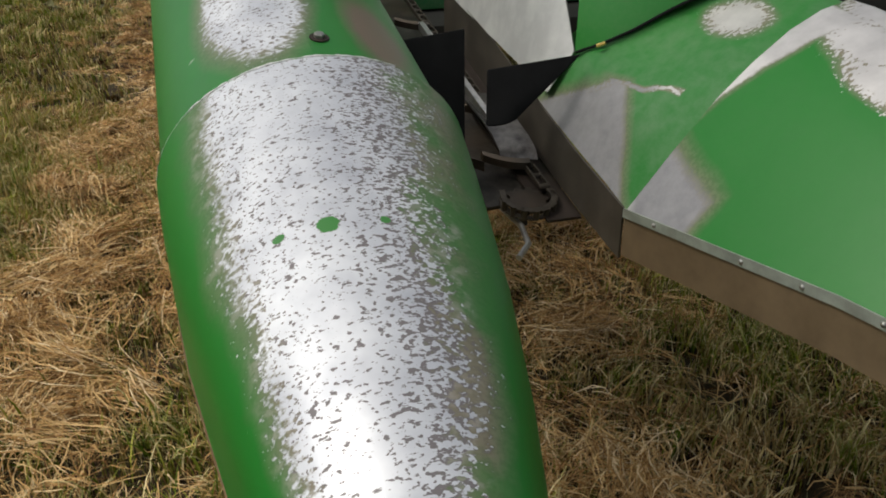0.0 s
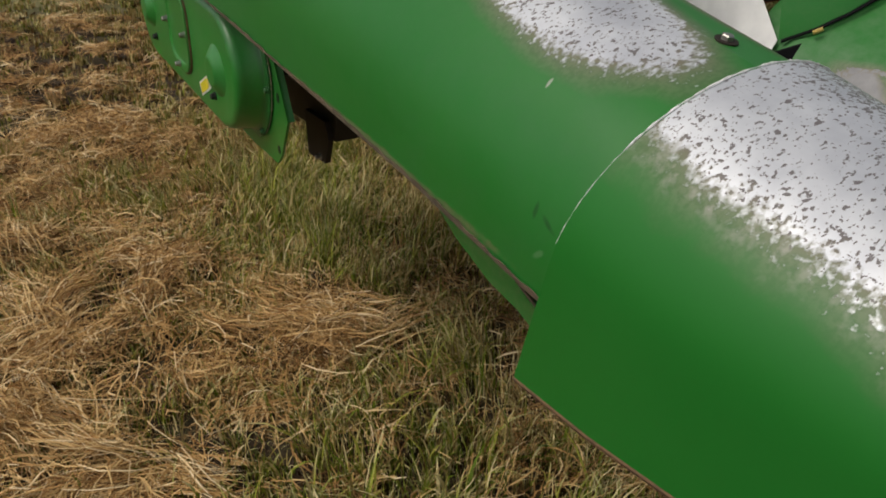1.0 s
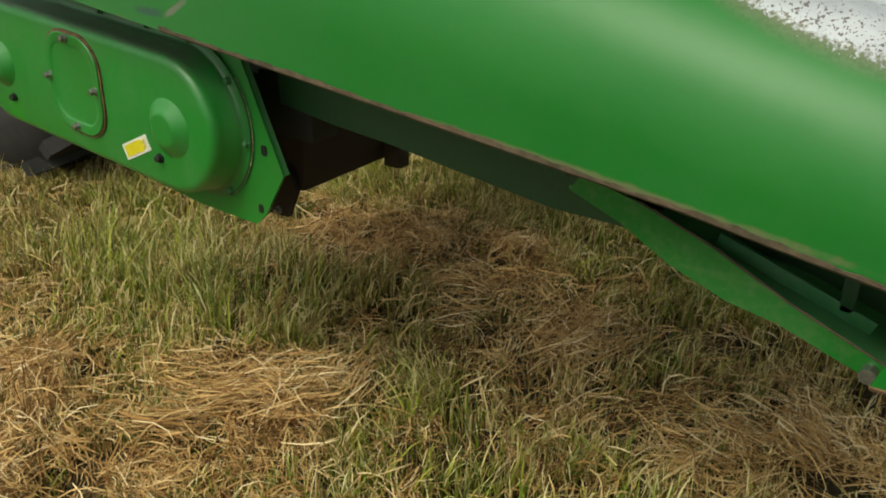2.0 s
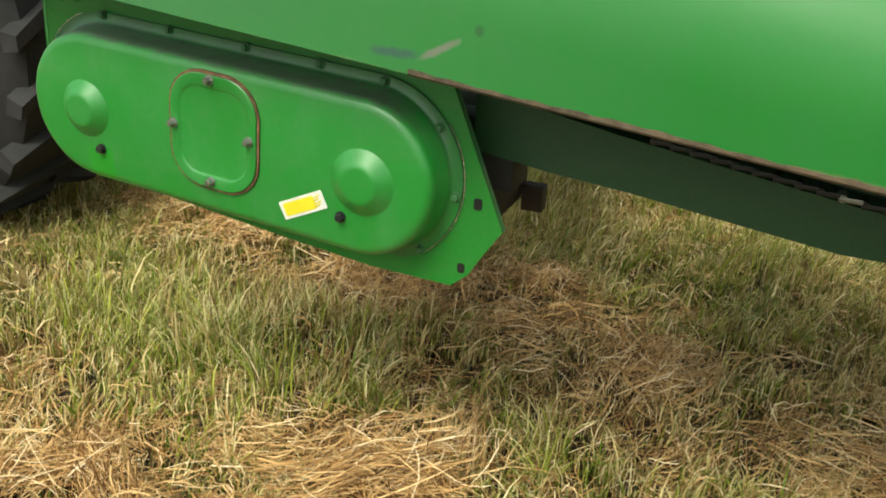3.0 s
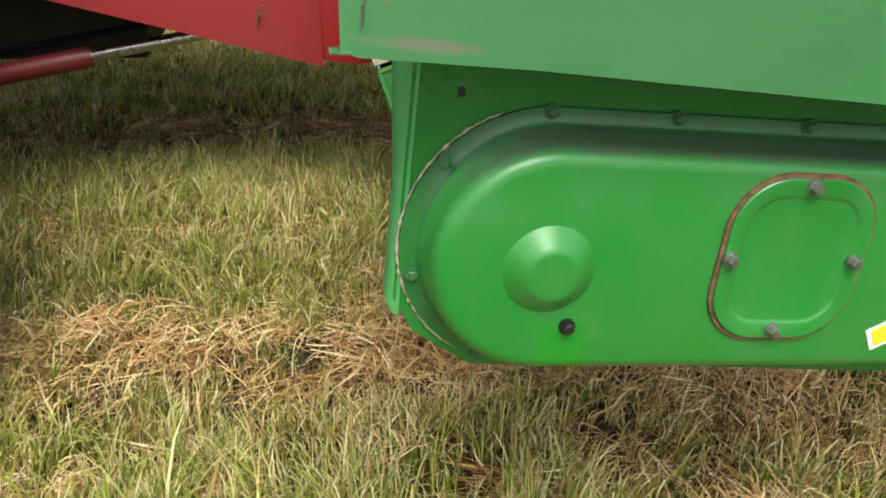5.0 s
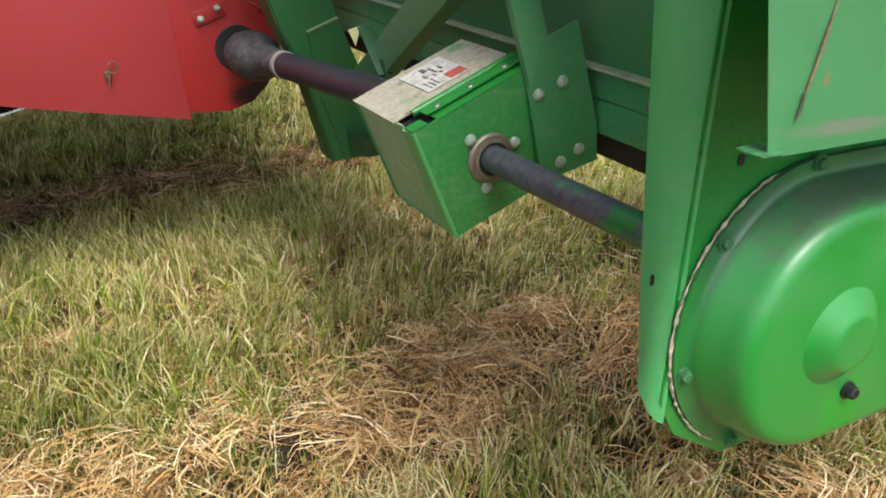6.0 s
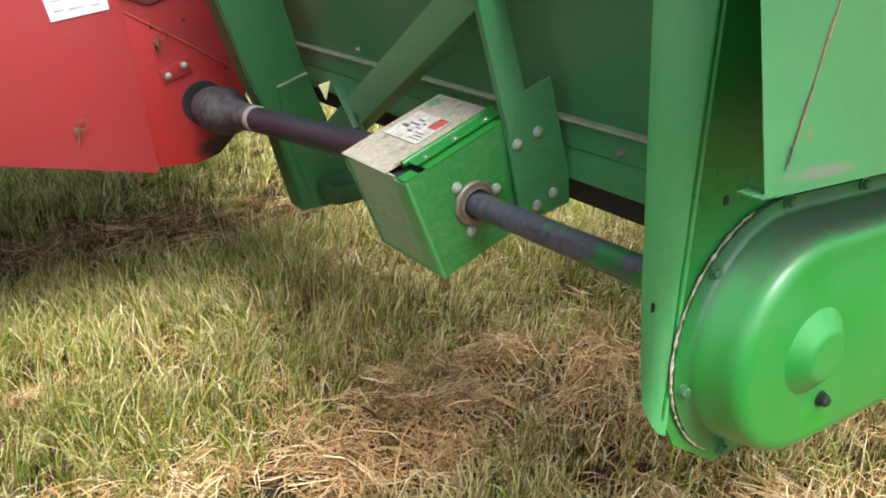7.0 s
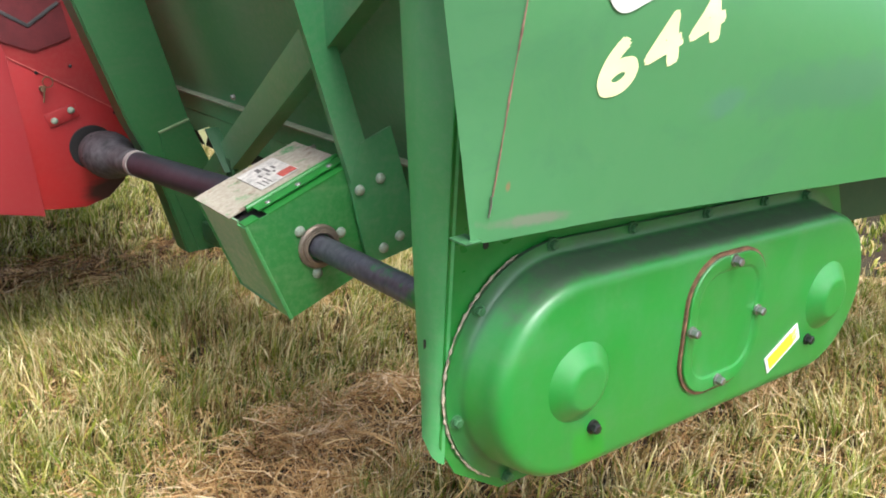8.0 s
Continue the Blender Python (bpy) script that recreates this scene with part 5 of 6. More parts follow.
def build_lid_label():
    t = thing("lid_label", lid_at(0.52, 0.95, 0.01), "scuffed white warning label with black drawing and red band", "label")

    def quad(name, u0, u1, ya, yb, up, mat):
        bm = bmesh.new()
        sheet(bm, [[lid_at(u, y, up) for y in (ya, yb)] for u in (u0, u1)], 0.0006)
        part(name, bm, mat, t)
    faded_ink = plain("faded_ink", (0.14, 0.13, 0.12), 0.7, 0.5, 90)
    quad("paper", 0.36, 0.72, 0.905, 1.035, 0.0062, plain("scuffed_paper", (0.50, 0.48, 0.43), 0.7, 0.3, 60))
    quad("red_band", 0.57, 0.71, 0.91, 0.942, 0.0072, plain("scuffed_red", (0.42, 0.08, 0.06), 0.6, 0.4, 60))
    for u0, u1, ya, yb in ((0.50, 0.535, 0.995, 1.018), (0.555, 0.575, 0.97, 1.005), (0.465, 0.485, 0.965, 0.985), (0.615, 0.635, 0.975, 0.995),
                           (0.405, 0.415, 0.915, 0.955), (0.44, 0.45, 0.915, 0.945), (0.475, 0.485, 0.915, 0.955), (0.525, 0.54, 0.955, 0.972),
                           (0.58, 0.60, 0.955, 0.965)):
        quad("ink_bar", u0, u1, ya, yb, 0.0072, faded_ink)


build_lid_label()


def build_drive_shaft():
    t = thing("drive_shaft", (-0.32, 0.5, 1.0), "grey steel drive shaft partly painted green beside the guard box", "drive shaft")
    a, b = Vector((-0.336, 0.095, 1.008)), Vector((-0.3115, 0.80, 0.976))
    bm = bmesh.new()
    tube(bm, [a, b], 0.0265, 28)
    part("tube", bm, shaft_mat(), t)
    bm = bmesh.new()
    tube(bm, [a, a.lerp(b, 0.05)], 0.036, 24)
    part("collar", bm, green_dark, t)
    return t


def shaft_mat():
    """Half of the tube still green, the rest bare grey."""
    m, nt, bs = node_mat("shaft_half_green")
    tc = nt.nodes.new("ShaderNodeTexCoord")
    sp = nt.nodes.new("ShaderNodeSeparateXYZ")
    nt.links.new(tc.outputs["Object"], sp.inputs[0])
    n = noise_tex(nt, 14, 4, 0.6)
    n2 = noise_tex(nt, 60, 4, 0.6)
    grey = mixc(nt, step(nt, n2, 0.35, 0.7), (0.045, 0.045, 0.058), (0.10, 0.10, 0.12))
    v = math2(nt, 'ADD', math2(nt, 'MULTIPLY', math2(nt, 'SUBTRACT', 0.42, sp.outputs[1]), 3.0), math2(nt, 'MULTIPLY', math2(nt, 'SUBTRACT', n, 0.5), 2.5))
    c = mixc(nt, step(nt, v, -0.1, 0.15), grey, (0.016, 0.15, 0.028))
    nt.links.new(c, bs.inputs["Base Color"])
    bs.inputs["Roughness"].default_value = 0.42
    bump(nt, bs, n2, 0.15, 0.001)
    return m


build_drive_shaft()


def build_pto():
    t = thing("telescoping_shaft", (-0.35, 1.7, 0.95), "black telescoping drive shaft with bell-shaped joint shield", "drive shaft")
    a, b = Vector((-0.33, 1.06, 1.02)), Vector((-0.325, 2.40, 0.895))
    d = (b - a).normalized()
    bm = bmesh.new()
    tube(bm, [a, a.lerp(b, 0.66)], 0.040, 28)
    part("outer_tube", bm, shaft_black, t)
    bm = bmesh.new()
    p = a.lerp(b, 0.648)
    tube(bm, [p, p + d * 0.03], 0.0430, 28)
    part("ring", bm, plain("pale_ring", (0.30, 0.27, 0.25), 0.7), t, "pale scuffed ring")
    bm = bmesh.new()
    e = a.lerp(b, 0.655)
    L = (b - e).length
    prof = ((0.0, 0.041), (0.08, 0.043), (0.22, 0.045), (0.34, 0.047), (0.41, 0.053), (0.45, 0.062), (0.48, 0.069), (0.52, 0.071), (0.55, 0.077), (0.62, 0.079),
            (0.66, 0.083), (0.74, 0.083), (0.77, 0.081), (0.85, 0.079), (0.92, 0.075), (1.0, 0.066))
    tube(bm, [e + d * L * q for q, _ in prof], [r for _, r in prof], 32)
    bell = part("joint_shield", bm, plain("weathered_shield", (0.070, 0.068, 0.074), 0.75, 0.5, 30), t, "weathered grey rubber joint shield", smooth=50)
    for k in range(6):
        q = 2 * math.pi * k / 6
        u = Vector((1, 0, 0))
        w = d.cross(u).normalized()
        n = math.cos(q) * u + math.sin(q) * w
        put("rivet", shield_rivet, bell, turned(*(e + d * L * 0.74 + n * 0.081), n), "small rivet")
    return t


build_pto()


# ---------------------------------------------------------------- red combine
def build_feeder():
    t = thing("combine_feeder_house", (-0.8, 2.9, 0.9), "faded red sheet-metal feeder house of the combine", "combine feeder")
    bm = bmesh.new()
    # body behind the skins, tilted
    # its far side is carried on, out of view, to shade the ground
    slab(bm, [(-0.20, 0.80), (-0.16, 0.98), (-0.245, 1.24), (-0.45, 1.75), (-2.6, 2.3), (-2.6, 1.3), (-0.60, 0.76), (-0.40, 0.70)], 2.46, 4.5)
    part("body", bm, red_old, t)
    bm = bmesh.new()
    nose = [(-0.58, 0.715), (-0.478, 0.700), (-0.386, 0.689), (-0.30, 0.710), (-0.235, 0.765), (-0.195, 0.84), (-0.165, 0.93), (-0.157, 0.985), (-0.373, 1.132), (-0.56, 1.255), (-0.62, 1.255)]
    slab(bm, nose, 2.432, 2.46, 0.003)
    part("nose_plate", bm, red_nose, t)
    bm = bmesh.new()
    slab(bm, [(-0.533, 0.687), (-0.545, 1.0), (-0.562, 1.266), (-0.66, 1.62), (-2.4, 2.1), (-2.4, 1.17)], 2.418, 2.4305, 0.002)
    skinp = part("side_skin", bm, red_paint, t, "faded red overlapping side skin")
    # black disc that paints the shaded gap round the shaft
    bm = bmesh.new()
    rr = []
    for r, y in ((0.066, 2.430), (0.078, 2.4295), (0.081, 2.4325)):
        rr.append([bm.verts.new((-0.325 - 0.006 + r * math.cos(a), y, 0.906 + r * math.sin(a))) for a in [math.pi / 16 * k for k in range(32)]])
    skin(bm, rr, True)
    bm.faces.new(rr[0])
    part("shaft_opening", bm, shade_black, t, "black disc painting the shaded gap round the shaft")
    bm = bmesh.new()
    tube(bm, [(-0.56, 2.428, 1.252), (-0.373, 2.428, 1.131), (-0.162, 2.428, 0.985)], 0.0018, 6)
    part("nose_seam", bm, plain("pale_red_edge", (0.45, 0.12, 0.10), 0.6), t)
    bm = bmesh.new()
    bar(bm, (-0.468, 2.426, 1.020), (-0.362, 2.426, 1.050), 0.050, 0.006, up=(0, 0, 1), bev=0.003)
    strap = part("strap", bm, red_nose, t)
    for x, z in ((-0.445, 1.020), (-0.385, 1.05)):
        put("carriage_bolt", round_zinc, strap, turned(x, 2.421, z, (0, -1, 0)), "domed zinc bolt")
    # two hairpin clips
    for x, z, y in ((-0.776, 0.886, 2.412), (-0.465, 1.135, 2.424)):
        bm = bmesh.new()
        tube(bm, [(x, y + 0.008, z), (x, y - 0.012, z)], 0.010, 12)
        tube(bm, [(x + 0.018 + 0.017 * math.cos(a), y - 0.014, z + 0.022 + 0.018 * math.sin(a)) for a in [2 * math.pi * k / 14 for k in range(15)]], 0.0024, 6)
        tube(bm, [(x + 0.006, y - 0.014, z + 0.010), (x - 0.006, y - 0.016, z - 0.045)], 0.0026, 6)
        part("hairpin_clip", bm, rusty, t, "rusty hairpin clip")
    for x, z in ((-0.473, 1.19), (-0.36, 1.20), (-0.235, 1.02)):
        put("bolt", shield_rivet, t, turned(x, 2.43, z, (0, -1, 0)), "small dark bolt")
    bm = bmesh.new()
    slab(bm, [(-0.545, 1.46), (-0.562, 1.300), (-0.463, 1.259), (-0.335, 1.297), (-0.353, 1.43)], 2.452, 2.459)
    part("dark_decal", bm, plain("dark_red_decal", (0.10, 0.012, 0.015), 0.55), t, "dark red decal panel")
    bm = bmesh.new()
    bar(bm, (-0.56, 2.450, 1.405), (-0.468, 2.450, 1.345), 0.012, 0.004, up=(0, 0, 1))
    bar(bm, (-0.472, 2.450, 1.343), (-0.36, 2.450, 1.415), 0.012, 0.004, up=(0, 0, 1))
    part("decal_stripe", bm, ink, t, "black chevron stripe")
    return t


build_feeder()


def build_feeder_label():
    t = thing("feeder_label", (-0.69, 2.416, 1.28), "white paper instruction label on red sheet", "label")
    bm = bmesh.new()
    ang = -0.02
    slab(bm, [(-0.784, 1.240), (-0.600, 1.262), (-0.607, 1.36), (-0.80, 1.34)], 2.4145, 2.417)
    part("paper", bm, decal_white, t)
    for k, (x, w) in enumerate(((-0.755, 0.03), (-0.70, 0.05), (-0.64, 0.03))):
        bm = bmesh.new()
        slab(bm, rounded(x, 1.272 + 0.004 * k, w, 0.006, 0.001, 2, 0.12), 2.4138, 2.4146)
        part("text_bar", bm, plain("faded_print", (0.45, 0.36, 0.36), 0.6), t)
    bm = bmesh.new()
    slab(bm, rounded(-0.70, 1.31, 0.15, 0.005, 0.001, 2, 0.12), 2.4138, 2.4146)
    part("text_bar", bm, plain("faded_print", (0.45, 0.36, 0.36), 0.6), t)


build_feeder_label()


def build_cylinder():
    t = thing("lift_cylinder", (-1.4, 2.62, 0.7), "red hydraulic lift cylinder with polished rod", "hydraulic cylinder")
    a, b = Vector((-0.72, 2.62, 0.835)), Vector((-3.0, 2.62, 0.39))
    bm = bmesh.new()
    tube(bm, [a, a.lerp(b, 0.33)], 0.026, 20)
    part("rod", bm, chrome, t, "polished chrome rod")
    bm = bmesh.new()
    tube(bm, [a.lerp(b, 0.315), a.lerp(b, 0.325), a.lerp(b, 0.98), b], [0.036, 0.042, 0.042, 0.038], 24)
    part("barrel", bm, paint("dark_red_barrel", (0.15, 0.010, 0.012), rough=0.5, dusty=0.05, fade=(0.10, 0.008, 0.010), faded=0.6), t)
    bm = bmesh.new()
    tube(bm, [(-0.72, 2.56, 0.835), (-0.72, 2.68, 0.835)], 0.045, 20)
    part("rod_eye", bm, zinc, t)
    bm = bmesh.new()
    tube(bm, [a + Vector((0.02, 0.05, 0.06)), a.lerp(b, 0.3) + Vector((0, 0.05, 0.075)), b + Vector((0, 0.05, 0.1))], 0.012, 10)
    part("hose", bm, rubber, t, "black hydraulic hose")


build_cylinder()


def build_axle():
    t = thing("combine_axle_housing", (-2.2, 3.2, 0.9), "black shaded axle housing and belly of the combine", "combine axle")
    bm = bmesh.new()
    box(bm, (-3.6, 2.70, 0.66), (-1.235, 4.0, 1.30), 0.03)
    part("belly", bm, shade_black, t)
    # out-of-view block for the combine's bulk, added only to shade the ground
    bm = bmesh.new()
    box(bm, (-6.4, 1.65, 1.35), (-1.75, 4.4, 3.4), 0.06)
    part("body", bm, red_old, t, "unseen combine body block added to shade the ground")
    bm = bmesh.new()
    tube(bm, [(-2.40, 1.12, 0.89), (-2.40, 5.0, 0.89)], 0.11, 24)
    part("axle_tube", bm, shade_black, t)


build_axle()


def build_tyre():
    t = thing("combine_front_wheel", (-2.40, 1.14, 0), "large black lugged drive tyre on pale steel rim", "tractor wheel")
    c, R, y0, y1 = Vector((-2.40, 0, 0.89)), 0.86, 0.82, 1.46
    bm = bmesh.new()
    prof = [(y0 + 0.10, 0.46), (y0 + 0.03, 0.55), (y0, 0.65), (y0 + 0.02, 0.79), (y0 + 0.07, R), ((y0 + y1) / 2, R + 0.015), (y1 - 0.07, R), (y1 - 0.02, 0.79), (y1, 0.65), (y1 - 0.03, 0.55), (y1 - 0.10, 0.46)]
    rings = [[bm.verts.new((c.x + r * math.cos(a), y, c.z + r * math.sin(a))) for a in [math.pi / 32 * k for k in range(64)]] for y, r in prof]
    skin(bm, rings, True)
    tyre = part("tyre", bm, tyre_rubber, t, smooth=50)
    for side in (0, 1):
        for k in range(22):
            bm = bmesh.new()
            a0 = 2 * math.pi * (k + 0.5 * side) / 22
            lo, hi = ((y0 + 0.0, (y0 + y1) / 2 + 0.03) if side == 0 else ((y0 + y1) / 2 - 0.03, y1))
            rows = []
            for q in (0.0, 0.5, 1.0):
                y = lo + (hi - lo) * q
                aa = a0 + (0.22 * q if side == 0 else 0.22 * (1 - q))
                rows.append([bm.verts.new((c.x + r * math.cos(aa + s), y, c.z + r * math.sin(aa + s)))
                             for r, s in ((R - 0.03, -0.045), (R + 0.045, -0.03), (R + 0.045, 0.03), (R - 0.03, 0.045))])
            skin(bm, rows, True)
            bm.faces.new(rows[0])
            bm.faces.new(rows[-1][::-1])
            part("lug", bm, tyre_rubber, tyre)
    bm = bmesh.new()
    prof = [(y0 + 0.09, 0.47), (y0 + 0.08, 0.45), (y0 + 0.12, 0.42), (y0 + 0.24, 0.38), (y0 + 0.25, 0.12), (y0 + 0.2, 0.10)]
    rings = [[bm.verts.new((c.x + r * math.cos(a), y, c.z + r * math.sin(a))) for a in [math.pi / 24 * k for k in range(48)]] for y, r in prof]
    skin(bm, rings, True)
    bm.faces.new(rings[-1])
    part("rim", bm, metal("rim_silver", (0.55, 0.55, 0.55), 0.4, 0.5), t, "pale steel rim", smooth=50)


build_tyre()


# ---------------------------------------------------------------- first row and inner divider
def inner_ring(x, yl, yr, zc, zb):
    """The inner divider's section: two nearly flat flanks and a rounded crest."""
    yc, w = (yl + yr) / 2, (yr - yl) / 2
    half = ((1, 0.0), (0.8, 0.29), (0.6, 0.56), (0.45, 0.72), (0.285, 0.867), (0.14, 0.955))
    pts = [(-u, v) for u, v in half] + [(0, 1.0)] + [(u, v) for u, v in half[::-1]]
    return [(x, yc + w * u, zb + (zc - zb) * v) for u, v in pts]


def build_inner_divider():
    t = thing("inner_divider_hood", (1.2, 1.02, 1.1), "green inner divider hood rubbed to grey steel near the row", "machine hood")
    flank = {1.70: ((0.657, 0.975), (0.690, 1.035), (0.716, 1.085), (0.752, 1.124), (0.82, 1.18), (0.92, 1.240)),
             1.60: ((0.660, 0.990), (0.692, 1.050), (0.725, 1.116), (0.78, 1.152), (0.85, 1.200), (0.93, 1.245)),
             1.47: ((0.662, 1.015), (0.696, 1.074), (0.731, 1.138), (0.79, 1.176), (0.86, 1.222), (0.94, 1.262)),
             1.36: ((0.664, 1.030), (0.698, 1.090), (0.734, 1.155), (0.79, 1.195), (0.86, 1.240), (0.94, 1.280))}
    rings = [inner_ring(x, 0.656, 1.384, 1.278, 0.956) for x in (1.815, 1.79)]
    for x, half in flank.items():
        crest = 1.288 + 0.10 * (1.70 - x)
        rings.append([(x, y, z) for y, z in half] + [(x, 1.02, crest)] + [(x, 2.04 - y, z) for y, z in half[::-1]])
    bm = bmesh.new()
    sheet(bm, rings, 0.003)
    part("front_sheet", bm, inner_hood_worn, t)
    # lower skirt along the row
    bm = bmesh.new()
    rows = [[(x, 0.652 + 0.02 * (1.77 - x), z) for z in (zb, (zb + zt) / 2, zt)] for x, zb, zt in
            ((1.79, 0.866, 0.962), (1.6, 0.890, 0.992), (1.4, 0.925, 1.034), (1.1, 0.96, 1.10), (0.7, 1.00, 1.17))]
    sheet(bm, rows, 0.004)
    part("row_skirt", bm, metal("grimy_skirt", (0.11, 0.095, 0.08), 0.5, 0.5, 12, 0.5), t, "grimy steel skirt along the row")
    # rear hood rises steeply behind an edge with black trim
    seam = [(1.425, 0.718, 1.140), (1.47, 0.755, 1.166), (1.50, 0.80, 1.194), (1.53, 0.86, 1.235), (1.56, 0.94, 1.278), (1.58, 1.02, 1.310)]
    seam += [(x, 2.04 - y, z) for x, y, z in seam[-2::-1]]
    bm = bmesh.new()
    sheet(bm, [[(x - dx, y + (1.02 - y) * s, z + dz) for x, y, z in seam] for dx, dz, s in
               ((0.0, 0.0, 0.0), (0.015, 0.09, 0.03), (0.045, 0.17, 0.06), (0.35, 0.22, 0.08), (0.8, 0.33, 0.08), (1.3, 0.45, 0.08))], 0.003)
    part("rear_sheet", bm, green_clean, t)
    bm = bmesh.new()
    tube(bm, [Vector(p) + Vector((0.006, 0, -0.001)) for p in seam], 0.003, 8)
    part("edge_trim", bm, rubber, t, "black rubber edge trim")
    bm = bmesh.new()
    tube(bm, [(1.478, 0.738, 1.160), (1.488, 0.750, 1.167)], 0.004, 8)
    part("latch", bm, plain("dull_brass", (0.45, 0.33, 0.08), 0.5), t, "small brass latch")
    # bare side sheet between the row and the rear hood
    bm = bmesh.new()
    rows = [[(x0, 0.664, z0), ((x0 + x1) / 2, (0.664 + y1) / 2, (z0 + z1) / 2), (x1, y1, z1)] for x0, z0, x1, y1, z1 in
            ((1.42, 1.060, 1.424, 0.716, 1.140), (1.36, 1.068, 1.36, 0.722, 1.225), (1.28, 1.078, 1.25, 0.728, 1.32), (1.0, 1.115, 0.95, 0.735, 1.42), (0.6, 1.17, 0.55, 0.74, 1.52))]
    sheet(bm, rows, 0.003)
    part("side_sheet", bm, silver_sheet, t, "side sheet rubbed to bare silver steel")
    return t


build_inner_divider()

tiny_rivet = dome_mesh("rivet", 0.0042, 0.003, zinc)


def build_inner_snout():
    t = thing("inner_divider_snout", (2.2, 1.02, 0.9), "bright green inner divider snout with bare worn rear edge", "divider snout", "divider snouts")
    secs = [(1.797, 0.651, 1.389, 1.285, 0.960), (1.86, 0.662, 1.378, 1.278, 0.967), (2.0, 0.690, 1.35, 1.257, 0.980), (2.2, 0.736, 1.30, 1.215, 0.996), (2.45, 0.805, 1.235, 1.15, 0.990),
            (2.75, 0.90, 1.14, 1.02, 0.905), (2.95, 0.96, 1.08, 0.86, 0.78), (3.08, 1.0, 1.04, 0.76, 0.73)]
    rings = [inner_ring(*s) for s in secs]
    bm = bmesh.new()
    sheet(bm, rings, 0.003)
    part("shell", bm, inner_snout_worn, t, smooth=50)
    for side in (0, -1):
        bm = bmesh.new()
        rows = [[(r[side][0], r[side][1], r[side][2] - dz) for dz in (0.0, 0.04, 0.084)] for r in rings]
        sheet(bm, rows, 0.003)
        part("skirt", bm, muddy, t, "muddy brown lower skirt")
        bm = bmesh.new()
        s = -1 if side == 0 else 1
        rows = [[(r[side][0], r[side][1] + s * 0.004, r[side][2] + dz) for dz in (0.004, -0.012)] for r in rings[:6]]
        sheet(bm, rows, 0.003)
        lip = part("riveted_lip", bm, metal("bare_lip", (0.36, 0.40, 0.36), 0.5, 0.4), t, "bare riveted lip")
        if side == 0:
            for k, i in enumerate((1, 2, 2, 3, 3, 4)):
                a, b = Vector(rings[i][0]), Vector(rings[i + 1][0])
                c = a.lerp(b, 0.1 if k == 0 else 0.25 + 0.5 * (k % 2))
                put("rivet", tiny_rivet, lip, turned(c.x, c.y - 0.0075, c.z - 0.004, (-0.15, -1, 0)))
    return t


build_inner_snout()


oily_deck = metal("oily_deck", (0.10, 0.09, 0.08), 0.4, 0.7, 40, 0.6)


